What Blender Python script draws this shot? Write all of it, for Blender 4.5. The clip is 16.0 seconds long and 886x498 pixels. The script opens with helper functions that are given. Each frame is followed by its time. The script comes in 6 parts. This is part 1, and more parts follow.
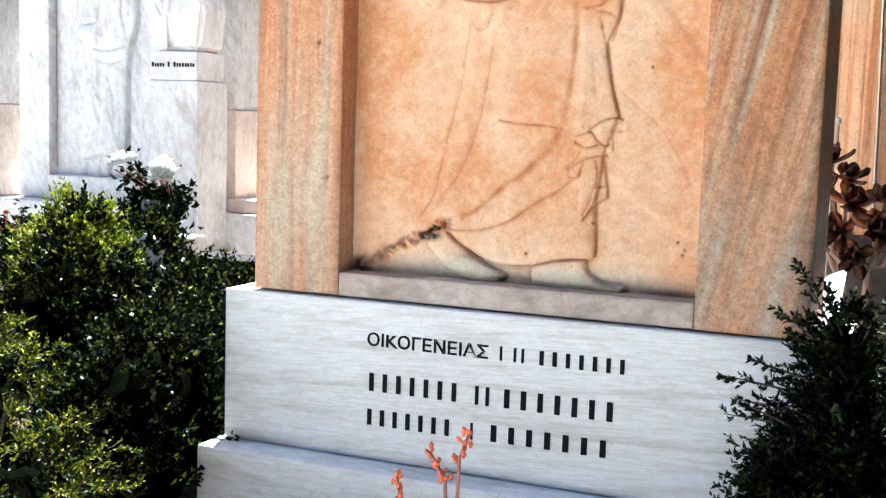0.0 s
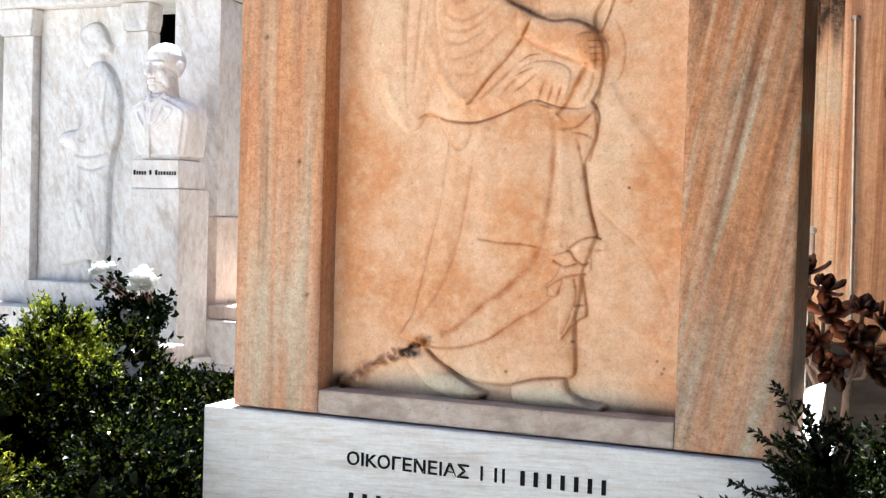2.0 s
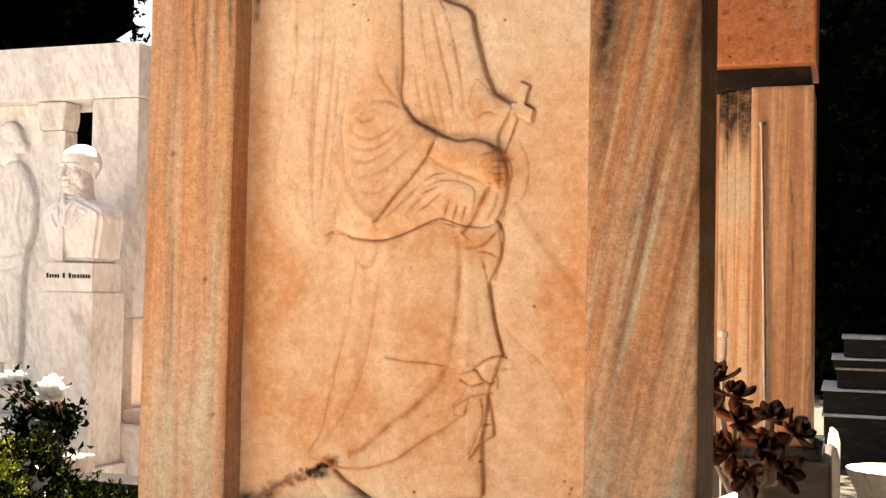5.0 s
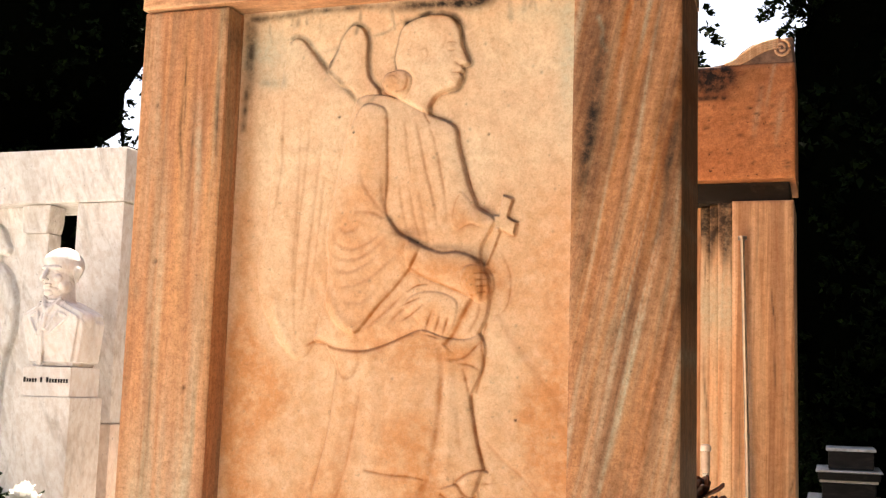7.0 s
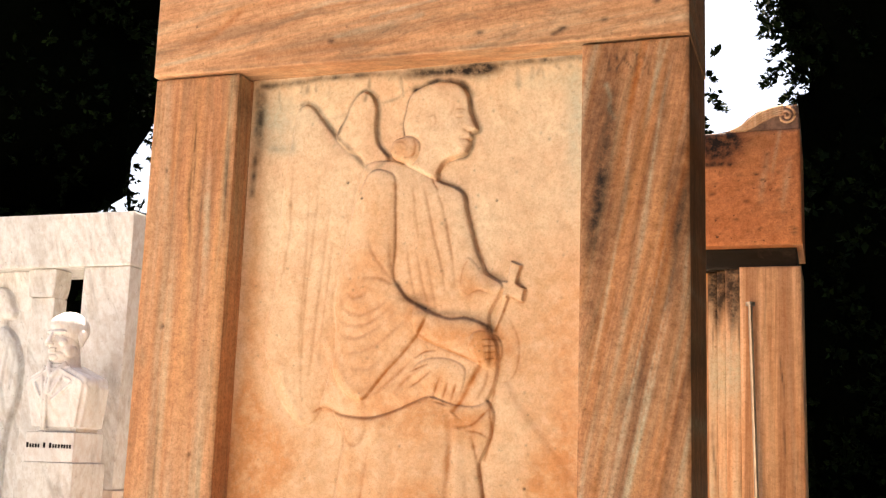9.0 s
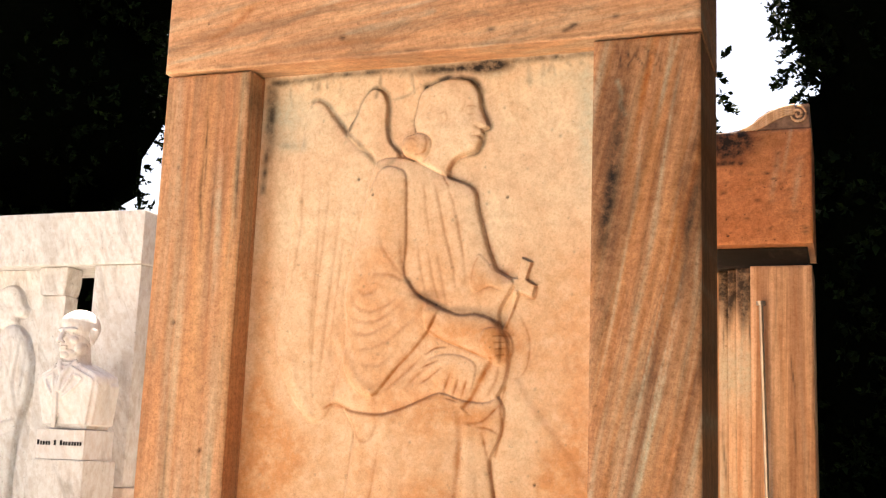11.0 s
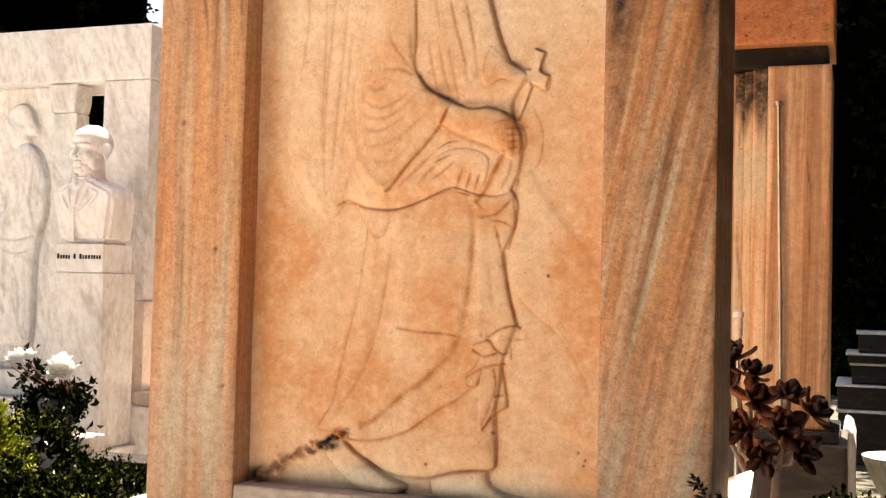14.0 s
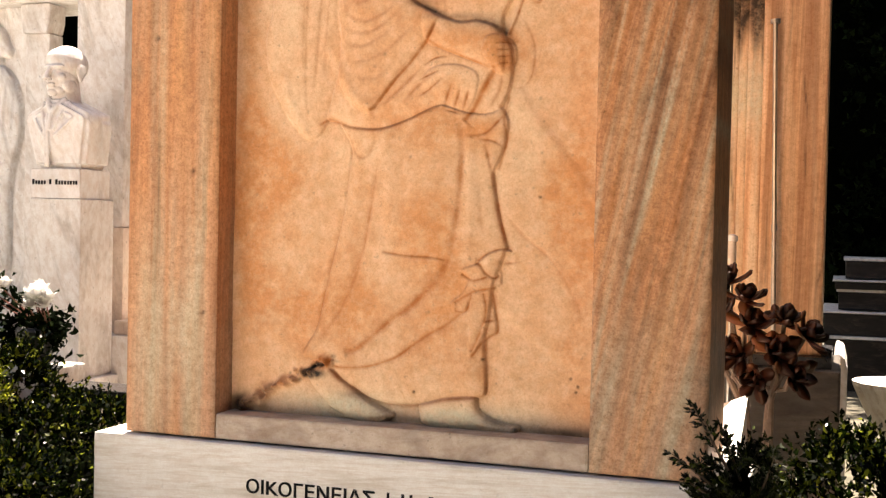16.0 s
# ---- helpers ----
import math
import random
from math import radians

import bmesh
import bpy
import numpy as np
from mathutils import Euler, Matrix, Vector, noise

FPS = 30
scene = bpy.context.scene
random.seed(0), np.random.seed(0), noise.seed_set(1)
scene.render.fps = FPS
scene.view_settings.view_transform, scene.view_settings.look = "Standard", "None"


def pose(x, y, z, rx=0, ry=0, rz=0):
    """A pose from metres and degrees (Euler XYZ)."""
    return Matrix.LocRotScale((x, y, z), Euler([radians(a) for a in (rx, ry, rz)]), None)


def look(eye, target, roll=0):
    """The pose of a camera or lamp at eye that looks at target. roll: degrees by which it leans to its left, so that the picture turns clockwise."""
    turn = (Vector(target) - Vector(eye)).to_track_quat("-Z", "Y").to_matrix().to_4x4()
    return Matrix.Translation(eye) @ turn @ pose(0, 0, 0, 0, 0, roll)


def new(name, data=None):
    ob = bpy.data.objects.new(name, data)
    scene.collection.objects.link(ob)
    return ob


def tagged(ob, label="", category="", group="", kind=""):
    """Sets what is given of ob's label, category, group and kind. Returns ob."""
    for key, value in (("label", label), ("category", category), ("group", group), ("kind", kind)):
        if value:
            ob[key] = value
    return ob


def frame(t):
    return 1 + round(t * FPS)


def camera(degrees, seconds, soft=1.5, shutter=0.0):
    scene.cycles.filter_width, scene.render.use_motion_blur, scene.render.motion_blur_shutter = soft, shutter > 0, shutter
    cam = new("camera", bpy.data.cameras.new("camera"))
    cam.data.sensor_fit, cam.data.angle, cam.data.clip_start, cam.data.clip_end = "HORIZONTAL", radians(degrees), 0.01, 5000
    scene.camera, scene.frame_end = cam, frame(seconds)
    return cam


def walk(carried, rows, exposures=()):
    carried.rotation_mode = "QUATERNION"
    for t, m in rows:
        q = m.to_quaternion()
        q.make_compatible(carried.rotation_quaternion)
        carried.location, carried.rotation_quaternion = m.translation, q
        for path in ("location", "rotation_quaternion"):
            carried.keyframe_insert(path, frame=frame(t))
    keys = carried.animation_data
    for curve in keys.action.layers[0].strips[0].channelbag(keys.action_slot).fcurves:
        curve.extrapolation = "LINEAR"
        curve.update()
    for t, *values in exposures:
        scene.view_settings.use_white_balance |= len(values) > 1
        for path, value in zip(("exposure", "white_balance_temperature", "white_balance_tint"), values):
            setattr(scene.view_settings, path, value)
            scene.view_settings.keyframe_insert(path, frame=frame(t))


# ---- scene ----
cam = camera(42.2, 16.0, soft=1.3)
PATH = [
    (0, (1.988, -3.129, 1.38), (1.207, -1.299, 1.171), 1.8),
    (0.5, (1.983, -3.129, 1.387), (1.207, -1.293, 1.228), 1.8),
    (1, (1.989, -3.131, 1.414), (1.215, -1.29, 1.299), 1.8),
    (1.5, (1.98, -3.133, 1.444), (1.214, -1.286, 1.363), 1.7),
    (2, (1.993, -3.129, 1.473), (1.233, -1.28, 1.416), 1.6),
    (2.5, (2.006, -3.119, 1.494), (1.262, -1.263, 1.457), 1.4),
    (3, (2.02, -3.098, 1.526), (1.291, -1.236, 1.504), 1.2),
    (3.5, (2.036, -3.088, 1.543), (1.322, -1.219, 1.542), 1.1),
    (4, (2.054, -3.08, 1.572), (1.358, -1.205, 1.588), 1.0),
    (6.5, (2.081, -3.09, 1.627), (1.443, -1.205, 1.831), 1.7),
    (7, (2.08, -3.082, 1.634), (1.443, -1.203, 1.886), 1.8),
    (7.5, (2.077, -3.085, 1.638), (1.443, -1.211, 1.934), 1.9),
    (8, (2.075, -3.084, 1.639), (1.44, -1.218, 1.973), 2.0),
    (8.5, (2.07, -3.082, 1.643), (1.432, -1.22, 1.999), 2.0),
    (11, (2.062, -3.081, 1.623), (1.406, -1.228, 1.988), 2.2),
    (11.5, (2.061, -3.082, 1.618), (1.399, -1.223, 1.947), 2.1),
    (12, (2.063, -3.064, 1.585), (1.392, -1.201, 1.867), 2.1),
    (12.5, (2.061, -3.062, 1.553), (1.385, -1.193, 1.783), 1.9),
    (13, (2.059, -3.058, 1.527), (1.38, -1.185, 1.703), 1.7),
    (13.5, (2.063, -3.054, 1.515), (1.379, -1.179, 1.641), 1.5),
    (14, (2.059, -3.042, 1.513), (1.376, -1.164, 1.59), 1.4),
    (14.5, (2.05, -3.011, 1.509), (1.372, -1.13, 1.546), 1.4),
    (15, (2.035, -2.985, 1.497), (1.365, -1.101, 1.492), 1.3),
    (15.5, (2.026, -2.958, 1.494), (1.362, -1.072, 1.461), 1.2),
    (16, (2.01, -2.929, 1.493), (1.354, -1.04, 1.448), 1.2),
]
# seconds, stops, kelvin, tint
EXPOSURES = [(0.0, 3.0, 5500, 5), (1.0, 2.85, 5600, 5), (2.0, 2.72, 5750, 6), (2.5, 2.5, 5950, 7), (3.0, 2.17, 6700, 10), (3.5, 2.05, 7300, 13), (4.0, 2.36, 7600, 14), (6.5, 2.68, 7750, 15), (11.0, 2.72, 7750, 15), (13.5, 2.58, 7850, 15), (16.0, 2.52, 7900, 16)]
walk(cam, [(t, look(eye, target, roll)) for t, eye, target, roll in PATH], EXPOSURES)

# white balance and exposure of the clip's own camera come with the walk above

# ---- world and sun ----
SUN_ELEV, SUN_AZ = 67.0, 16.0          # degrees; azimuth from +y towards -x
world = bpy.data.worlds.new("world")
scene.world = world
world.use_nodes = True
wn = world.node_tree
sky = wn.nodes.new("ShaderNodeTexSky")
sky.sky_type = 'NISHITA'
sky.sun_disc = False
sky.sun_elevation = radians(SUN_ELEV)
sky.sun_rotation = radians(-SUN_AZ)
sky.air_density, sky.dust_density, sky.ozone_density = 1.0, 2.5, 0.7
wn.nodes["Background"].inputs["Strength"].default_value = 0.05
wn.links.new(sky.outputs["Color"], wn.nodes["Background"].inputs["Color"])
sun = new("sun", bpy.data.lights.new("sun", 'SUN'))
sun.data.energy, sun.data.angle, sun.data.color = 5.0, radians(0.53), (1.0, 0.96, 0.90)
az, el = radians(SUN_AZ), radians(SUN_ELEV)
toward = Vector((-math.sin(az) * math.cos(el), math.cos(az) * math.cos(el), math.sin(el)))
sun.matrix_world = look(toward * 40, (0, 0, 0))


# ---- materials ----
def nodes_of(name):
    m = bpy.data.materials.new(name)
    m.use_nodes = True
    return m, m.node_tree, m.node_tree.nodes["Principled BSDF"]


def noise_node(nt, vec, scale, detail=4.0, rough=0.55, distortion=0.0):
    n = nt.nodes.new("ShaderNodeTexNoise")
    n.inputs["Scale"].default_value, n.inputs["Detail"].default_value = scale, detail
    n.inputs["Roughness"].default_value, n.inputs["Distortion"].default_value = rough, distortion
    nt.links.new(vec, n.inputs["Vector"])
    return n.outputs["Fac"]


def ramp(nt, fac, stops):
    r = nt.nodes.new("ShaderNodeValToRGB")
    while len(r.color_ramp.elements) < len(stops):
        r.color_ramp.elements.new(0.5)
    for e, (p, c) in zip(r.color_ramp.elements, stops):
        e.position, e.color = p, (*c, 1) if len(c) == 3 else c
    nt.links.new(fac, r.inputs["Fac"])
    return r.outputs["Color"]


def mix(nt, a, b, fac, mode='MIX'):
    x = nt.nodes.new("ShaderNodeMix")
    x.data_type, x.blend_type = 'RGBA', mode
    for sock, v in ((x.inputs["Factor"], fac), (x.inputs["A"], a), (x.inputs["B"], b)):
        if isinstance(v, bpy.types.NodeSocket):
            nt.links.new(v, sock)
        else:
            sock.default_value = v if isinstance(v, float) else (*v, 1)
    return x.outputs["Result"]


def mapped(nt, scale=(1, 1, 1), rot=(0, 0, 0), loc=(0, 0, 0)):
    tc, mp = nt.nodes.new("ShaderNodeTexCoord"), nt.nodes.new("ShaderNodeMapping")
    turn = nt.nodes.new("ShaderNodeMapping")
    turn.inputs["Rotation"].default_value = [radians(a) for a in rot]
    mp.inputs["Scale"].default_value = scale
    mp.inputs["Location"].default_value = loc
    nt.links.new(tc.outputs["Object"], turn.inputs["Vector"])
    nt.links.new(turn.outputs["Vector"], mp.inputs["Vector"])
    return mp.outputs["Vector"]


def bumped(nt, bsdf, height, strength, distance):
    b = nt.nodes.new("ShaderNodeBump")
    b.inputs["Strength"].default_value, b.inputs["Distance"].default_value = strength, distance
    nt.links.new(height, b.inputs["Height"])
    nt.links.new(b.outputs["Normal"], bsdf.inputs["Normal"])


def marble(name, light, mid, dark, streak=(6, 6, 0.5), tilt=0.0, loc=(0, 0, 0), rough=0.5, pits=0.35, cloud=0.35, grime=(0.16, 0.13, 0.1), grime_amount=0.25, tint=None, fine_streak=0.2, marks=False, vein_detail=5, bleach=0.0, mottle=0.06, grain=0.0):
    """Weathered marble: broad and fine veins along one direction, soft clouds, grime, small pits and a fine grain."""
    m, nt, bsdf = nodes_of(name)
    v = mapped(nt, streak, (0, tilt, 0), loc)
    veins = ramp(nt, noise_node(nt, v, 2.6, vein_detail, 0.55, 0.6), [(0.36, dark), (0.45, mid), (0.54, light), (0.64, tint or mid)])
    plain_v = mapped(nt, (1, 1, 1), (0, 0, 0), loc)
    clouds = ramp(nt, noise_node(nt, plain_v, 2.6, 6, 0.62), [(0.40, mid), (0.60, light)])
    c = mix(nt, veins, clouds, cloud)
    lo = 1.0 - fine_streak
    c = mix(nt, c, ramp(nt, noise_node(nt, v, 14.0, 5, 0.65, 0.3), [(0.38, (lo, lo * 0.94, lo * 0.9)), (0.56, (1, 1, 1))]), 1.0, 'MULTIPLY')
    g = ramp(nt, noise_node(nt, mapped(nt, (5, 5, 1.3) if streak[2] < 2 else (1.3, 5, 5), (0, tilt, 0), (3, 1, 2)), 2.2, 9, 0.72, 0.8), [(0.52, (0, 0, 0)), (0.68, (1, 1, 1))])
    gm = nt.nodes.new("ShaderNodeMath")
    gm.operation = 'MULTIPLY'
    nt.links.new(g, gm.inputs[0])
    gm.inputs[1].default_value = grime_amount
    c = mix(nt, c, grime, gm.outputs[0])
    if bleach:
        # rain-washed, greyer stone towards the foot, with a ragged upper limit
        sp, tc = nt.nodes.new("ShaderNodeSeparateXYZ"), nt.nodes.new("ShaderNodeTexCoord")
        nt.links.new(tc.outputs["Object"], sp.inputs[0])
        wob, mr = nt.nodes.new("ShaderNodeMath"), nt.nodes.new("ShaderNodeMapRange")
        wob.operation = 'ADD'
        nt.links.new(sp.outputs["Z"], wob.inputs[0])
        nt.links.new(noise_node(nt, v, 3.0, 4), wob.inputs[1])
        for key, val in (("From Min", 1.3), ("From Max", 2.2), ("To Min", bleach), ("To Max", 0.0)):
            mr.inputs[key].default_value = val
        nt.links.new(wob.outputs[0], mr.inputs["Value"])
        c = mix(nt, c, (0.58, 0.50, 0.41), mr.outputs[0])
    if marks:
        # rust and soot colours also carry shade painted along carved edges
        for attr, colour in (("iron_stain", (0.70, 0.33, 0.14)), ("rust_shade", (0.47, 0.155, 0.035)), ("lichen", (0.62, 0.60, 0.47)), ("soot_shade", (0.014, 0.010, 0.008))):
            at = nt.nodes.new("ShaderNodeAttribute")
            at.attribute_name = attr
            patchy = ramp(nt, noise_node(nt, plain_v, 26, 6, 0.7), [(0.36, (0.6, 0.6, 0.6)), (0.56, (1, 1, 1))])
            amt = nt.nodes.new("ShaderNodeMath")
            amt.operation, amt.use_clamp = 'MULTIPLY', True
            nt.links.new(at.outputs["Fac"], amt.inputs[0])
            nt.links.new(patchy, amt.inputs[1])
            c = mix(nt, c, colour, amt.outputs[0])
    p = ramp(nt, noise_node(nt, plain_v, 60, 2, 0.5), [(0.68, (1, 1, 1)), (0.76, (0, 0, 0))])
    c = mix(nt, c, mix(nt, (1.0, 1.0, 1.0), p, pits), 1.0, 'MULTIPLY')
    mottle = ramp(nt, noise_node(nt, plain_v, 34, 5, 0.7), [(0.36, (1 - mottle, 1 - mottle * 1.3, 1 - mottle * 1.6)), (0.60, (1, 1, 1))])
    c = mix(nt, c, mottle, 1.0, 'MULTIPLY')
    fine = ramp(nt, noise_node(nt, plain_v, 190, 3, 0.7), [(0.30, (0.91, 0.90, 0.89)), (0.65, (1, 1, 1))])
    c = mix(nt, c, fine, 1.0, 'MULTIPLY')
    if grain:
        lo = 1 - grain
        speck = ramp(nt, noise_node(nt, plain_v, 95, 4, 0.75), [(0.34, (lo, lo * 0.93, lo * 0.86)), (0.50, (1, 0.98, 0.96)), (0.66, (1 + grain * 0.5, 1 + grain * 0.4, 1 + grain * 0.3))])
        c = mix(nt, c, speck, 1.0, 'MULTIPLY')
    nt.links.new(c, bsdf.inputs["Base Color"])
    bsdf.inputs["Roughness"].default_value = rough
    bsdf.inputs["Specular IOR Level"].default_value = 0.25
    bumped(nt, bsdf, noise_node(nt, plain_v, 150, 4, 0.65), 0.18, 0.002)
    return m


def leafy(name, dark, mid, light, rough=0.45, through_amount=0.35, gloss=0.12):
    """Leaves of varying green that let some light through."""
    m, nt, bsdf = nodes_of(name)
    geo = nt.nodes.new("ShaderNodeNewGeometry")
    c = ramp(nt, geo.outputs["Random Per Island"], [(0.0, dark), (0.80, mid), (1.0, light)])
    patch = ramp(nt, noise_node(nt, mapped(nt), 5.0, 3), [(0.35, (0.6, 0.65, 0.6)), (0.65, (1.15, 1.1, 0.95))])
    c = mix(nt, c, patch, 1.0, 'MULTIPLY')
    nt.links.new(c, bsdf.inputs["Base Color"])
    bsdf.inputs["Roughness"].default_value = rough
    bsdf.inputs["Specular IOR Level"].default_value = gloss
    tr = nt.nodes.new("ShaderNodeBsdfTranslucent")
    nt.links.new(c, tr.inputs["Color"])
    sh = nt.nodes.new("ShaderNodeMixShader")
    sh.inputs[0].default_value = through_amount
    nt.links.new(bsdf.outputs[0], sh.inputs[1])
    nt.links.new(tr.outputs[0], sh.inputs[2])
    nt.links.new(sh.outputs[0], nt.nodes["Material Output"].inputs["Surface"])
    return m


def plain(name, colour, rough=0.5, metal=0.0, vary=0.25, scale=8.0, bump=0.15, gloss=0.5):
    m, nt, bsdf = nodes_of(name)
    lo = tuple(c * (1 - vary) for c in colour)
    hi = tuple(min(1, c * (1 + vary)) for c in colour)
    v = mapped(nt)
    c = mix(nt, ramp(nt, noise_node(nt, v, scale, 5), [(0.3, lo), (0.7, hi)]), ramp(nt, noise_node(nt, v, scale * 14, 3), [(0.3, (0.8, 0.8, 0.8)), (0.7, (1, 1, 1))]), 1.0, 'MULTIPLY')
    nt.links.new(c, bsdf.inputs["Base Color"])
    bsdf.inputs["Roughness"].default_value, bsdf.inputs["Metallic"].default_value = rough, metal
    bsdf.inputs["Specular IOR Level"].default_value = gloss
    bumped(nt, bsdf, noise_node(nt, v, scale * 8, 4), bump, 0.004)
    return m


PILLAR_L = marble("veined_pink_marble", (0.690, 0.370, 0.205), (0.600, 0.290, 0.150), (0.360, 0.205, 0.120), (4.5, 4.5, 0.20), -1, (0.3, 0, 0), grime_amount=0.6, cloud=0.25, tint=(0.47, 0.37, 0.24), grime=(0.24, 0.165, 0.10), fine_streak=0.22, vein_detail=7, bleach=0.34, mottle=0.20, grain=0.22, marks=True)
PILLAR_R = marble("slant_veined_pink_marble", (0.690, 0.360, 0.195), (0.540, 0.265, 0.140), (0.270, 0.160, 0.095), (6.5, 6.5, 0.34), -13, (1.7, 0, 0.4), grime_amount=0.75, cloud=0.25, tint=(0.40, 0.29, 0.185), grime=(0.15, 0.10, 0.065), fine_streak=0.24, vein_detail=7, bleach=0.28, mottle=0.24, grain=0.26, marks=True)
LINTEL = marble("orange_veined_marble", (0.770, 0.450, 0.260), (0.660, 0.335, 0.175), (0.400, 0.235, 0.140), (0.45, 3, 5), 7, (0.2, 0, 1.4), grime_amount=0.65, cloud=0.3, tint=(0.56, 0.44, 0.31), fine_streak=0.22, grime=(0.20, 0.15, 0.10), vein_detail=7, mottle=0.14, grain=0.16, marks=True)
PANEL = marble("cream_pink_marble", (0.900, 0.715, 0.510), (0.870, 0.635, 0.435), (0.800, 0.525, 0.340), (1.6, 1.6, 1.1), 25, (5, 0, 2), grime_amount=0.4, cloud=0.5, pits=0.22, grime=(0.72, 0.40, 0.20), fine_streak=0.06, marks=True, mottle=0.12, grain=0.07)
LEDGE = marble("greyish_cream_marble", (0.56, 0.49, 0.43), (0.48, 0.40, 0.34), (0.28, 0.22, 0.19), (1.6, 2, 3), 4, (2, 0, 2), grime_amount=0.6, cloud=0.5, grime=(0.20, 0.15, 0.13), fine_streak=0.12, mottle=0.14)
SLAB = marble("white_grey_marble", (0.82, 0.83, 0.825), (0.77, 0.77, 0.76), (0.60, 0.58, 0.54), (0.7, 3, 9), 3, (4, 0, 2), grime_amount=0.4, cloud=0.35, pits=0.12, fine_streak=0.12, grime=(0.50, 0.44, 0.37), mottle=0.06)
STEP = marble("grey_white_marble", (0.84, 0.86, 0.87), (0.77, 0.78, 0.78), (0.60, 0.58, 0.55), (0.9, 3, 7), 2, (1, 0, 8), grime_amount=0.35, fine_streak=0.10, mottle=0.04)
WHITE = marble("white_marble", (0.81, 0.81, 0.80), (0.74, 0.735, 0.725), (0.50, 0.485, 0.465), (2, 2, 0.9), 20, (9, 0, 2), grime_amount=0.5, cloud=0.6, fine_streak=0.14, grime=(0.30, 0.27, 0.24), mottle=0.10)
WHITE_PINK = marble("pale_pink_marble", (0.78, 0.69, 0.62), (0.70, 0.60, 0.52), (0.50, 0.41, 0.35), (2, 2, 0.9), 15, (2, 0, 5), grime_amount=0.4, cloud=0.7, fine_streak=0.12, mottle=0.10)
BUST = marble("clean_white_marble", (0.84, 0.84, 0.835), (0.79, 0.785, 0.78), (0.60, 0.59, 0.58), (2, 2, 1), 20, (1, 1, 1), grime_amount=0.2, cloud=0.6, pits=0.1, fine_streak=0.10)
RUSTY = marble("rust_stained_marble", (0.74, 0.42, 0.24), (0.62, 0.31, 0.16), (0.30, 0.15, 0.08), (5, 5, 0.22), -1.5, (6, 0, 1), grime_amount=0.5, cloud=0.15, tint=(0.60, 0.44, 0.28), grime=(0.16, 0.09, 0.05), fine_streak=0.4)
RUSTY_TOP = marble("rusty_orange_marble", (0.72, 0.32, 0.15), (0.62, 0.25, 0.11), (0.42, 0.17, 0.08), (2.2, 3, 3), 25, (3, 0, 1), grime=(0.30, 0.12, 0.06), grime_amount=0.5, cloud=0.6, pits=0.8, fine_streak=0.12, mottle=0.2, grain=0.2, marks=True)
RUSTY_PALE = marble("pale_rust_streaked_marble", (0.86, 0.62, 0.42), (0.80, 0.51, 0.31), (0.50, 0.27, 0.15), (7, 7, 0.16), -1.0, (2, 0, 7), grime_amount=0.45, cloud=0.2, tint=(0.82, 0.68, 0.50), grime=(0.34, 0.17, 0.08), fine_streak=0.16, mottle=0.12, grain=0.12, marks=True)
# stone with shade painted in: far tomb sides, recess under the rusty lintel
SHADE_STONE = marble("painted_shade_stone", (0.018, 0.016, 0.015), (0.013, 0.012, 0.011), (0.008, 0.007, 0.007), (1, 1, 3), 0, (1, 4, 1), grime_amount=0.3)
GREY_STONE = marble("grey_stone", (0.085, 0.075, 0.065), (0.06, 0.053, 0.046), (0.035, 0.03, 0.027), (1, 1, 3), 0, (1, 4, 1), grime_amount=0.5)
INK = plain("black_letter_paint", (0.007, 0.007, 0.008), 0.7, vary=0.2, gloss=0.1)
GROUND = plain("pale_gravel", (0.60, 0.57, 0.53), 0.9, vary=0.25, scale=3.0, bump=0.6)
_nt = GROUND.node_tree
_sep, _tc = _nt.nodes.new("ShaderNodeSeparateXYZ"), _nt.nodes.new("ShaderNodeTexCoord")
_nt.links.new(_tc.outputs["Object"], _sep.inputs[0])
_edge = _nt.nodes.new("ShaderNodeMapRange")
_edge.inputs["From Min"].default_value, _edge.inputs["From Max"].default_value = 1.0, 2.2
_side = _nt.nodes.new("ShaderNodeMath")           # planted earth lies behind the graves; dark ground on their right is added to cut bounce
_side.operation = 'MAXIMUM'
_shift = _nt.nodes.new("ShaderNodeMath")
_shift.operation = 'SUBTRACT'
_shift.inputs[1].default_value = 0.35
_nt.links.new(_sep.outputs["X"], _shift.inputs[0])
_nt.links.new(_sep.outputs["Y"], _side.inputs[0])
_nt.links.new(_shift.outputs[0], _side.inputs[1])
_nt.links.new(_side.outputs[0], _edge.inputs["Value"])
_b = _nt.nodes["Principled BSDF"]
_old = _b.inputs["Base Color"].links[0].from_socket
_nt.links.new(mix(_nt, _old, ramp(_nt, noise_node(_nt, mapped(_nt), 6, 6), [(0.35, (0.035, 0.035, 0.02)), (0.65, (0.09, 0.075, 0.05))]), _edge.outputs[0]), _b.inputs["Base Color"])
SOIL = plain("dry_soil", (0.07, 0.05, 0.033), 0.95, vary=0.4, scale=12, bump=0.8, gloss=0.05)
STEEL = plain("dull_steel", (0.55, 0.54, 0.52), 0.35, 0.9, vary=0.15, scale=20)
BLACK_STONE = plain("black_granite", (0.02, 0.02, 0.022), 0.25, vary=0.3, scale=40, bump=0.03)
BARK = plain("brown_bark", (0.09, 0.065, 0.045), 0.9, vary=0.4, scale=18, bump=0.8)
PALE_STEM = plain("pale_succulent_stem", (0.30, 0.23, 0.19), 0.8, vary=0.3, scale=30, bump=0.4)
BROWN_LEAF = leafy("reddish_brown_leaf", (0.02, 0.005, 0.003), (0.085, 0.026, 0.014), (0.40, 0.15, 0.075), 0.35, 0.2, 0.3)
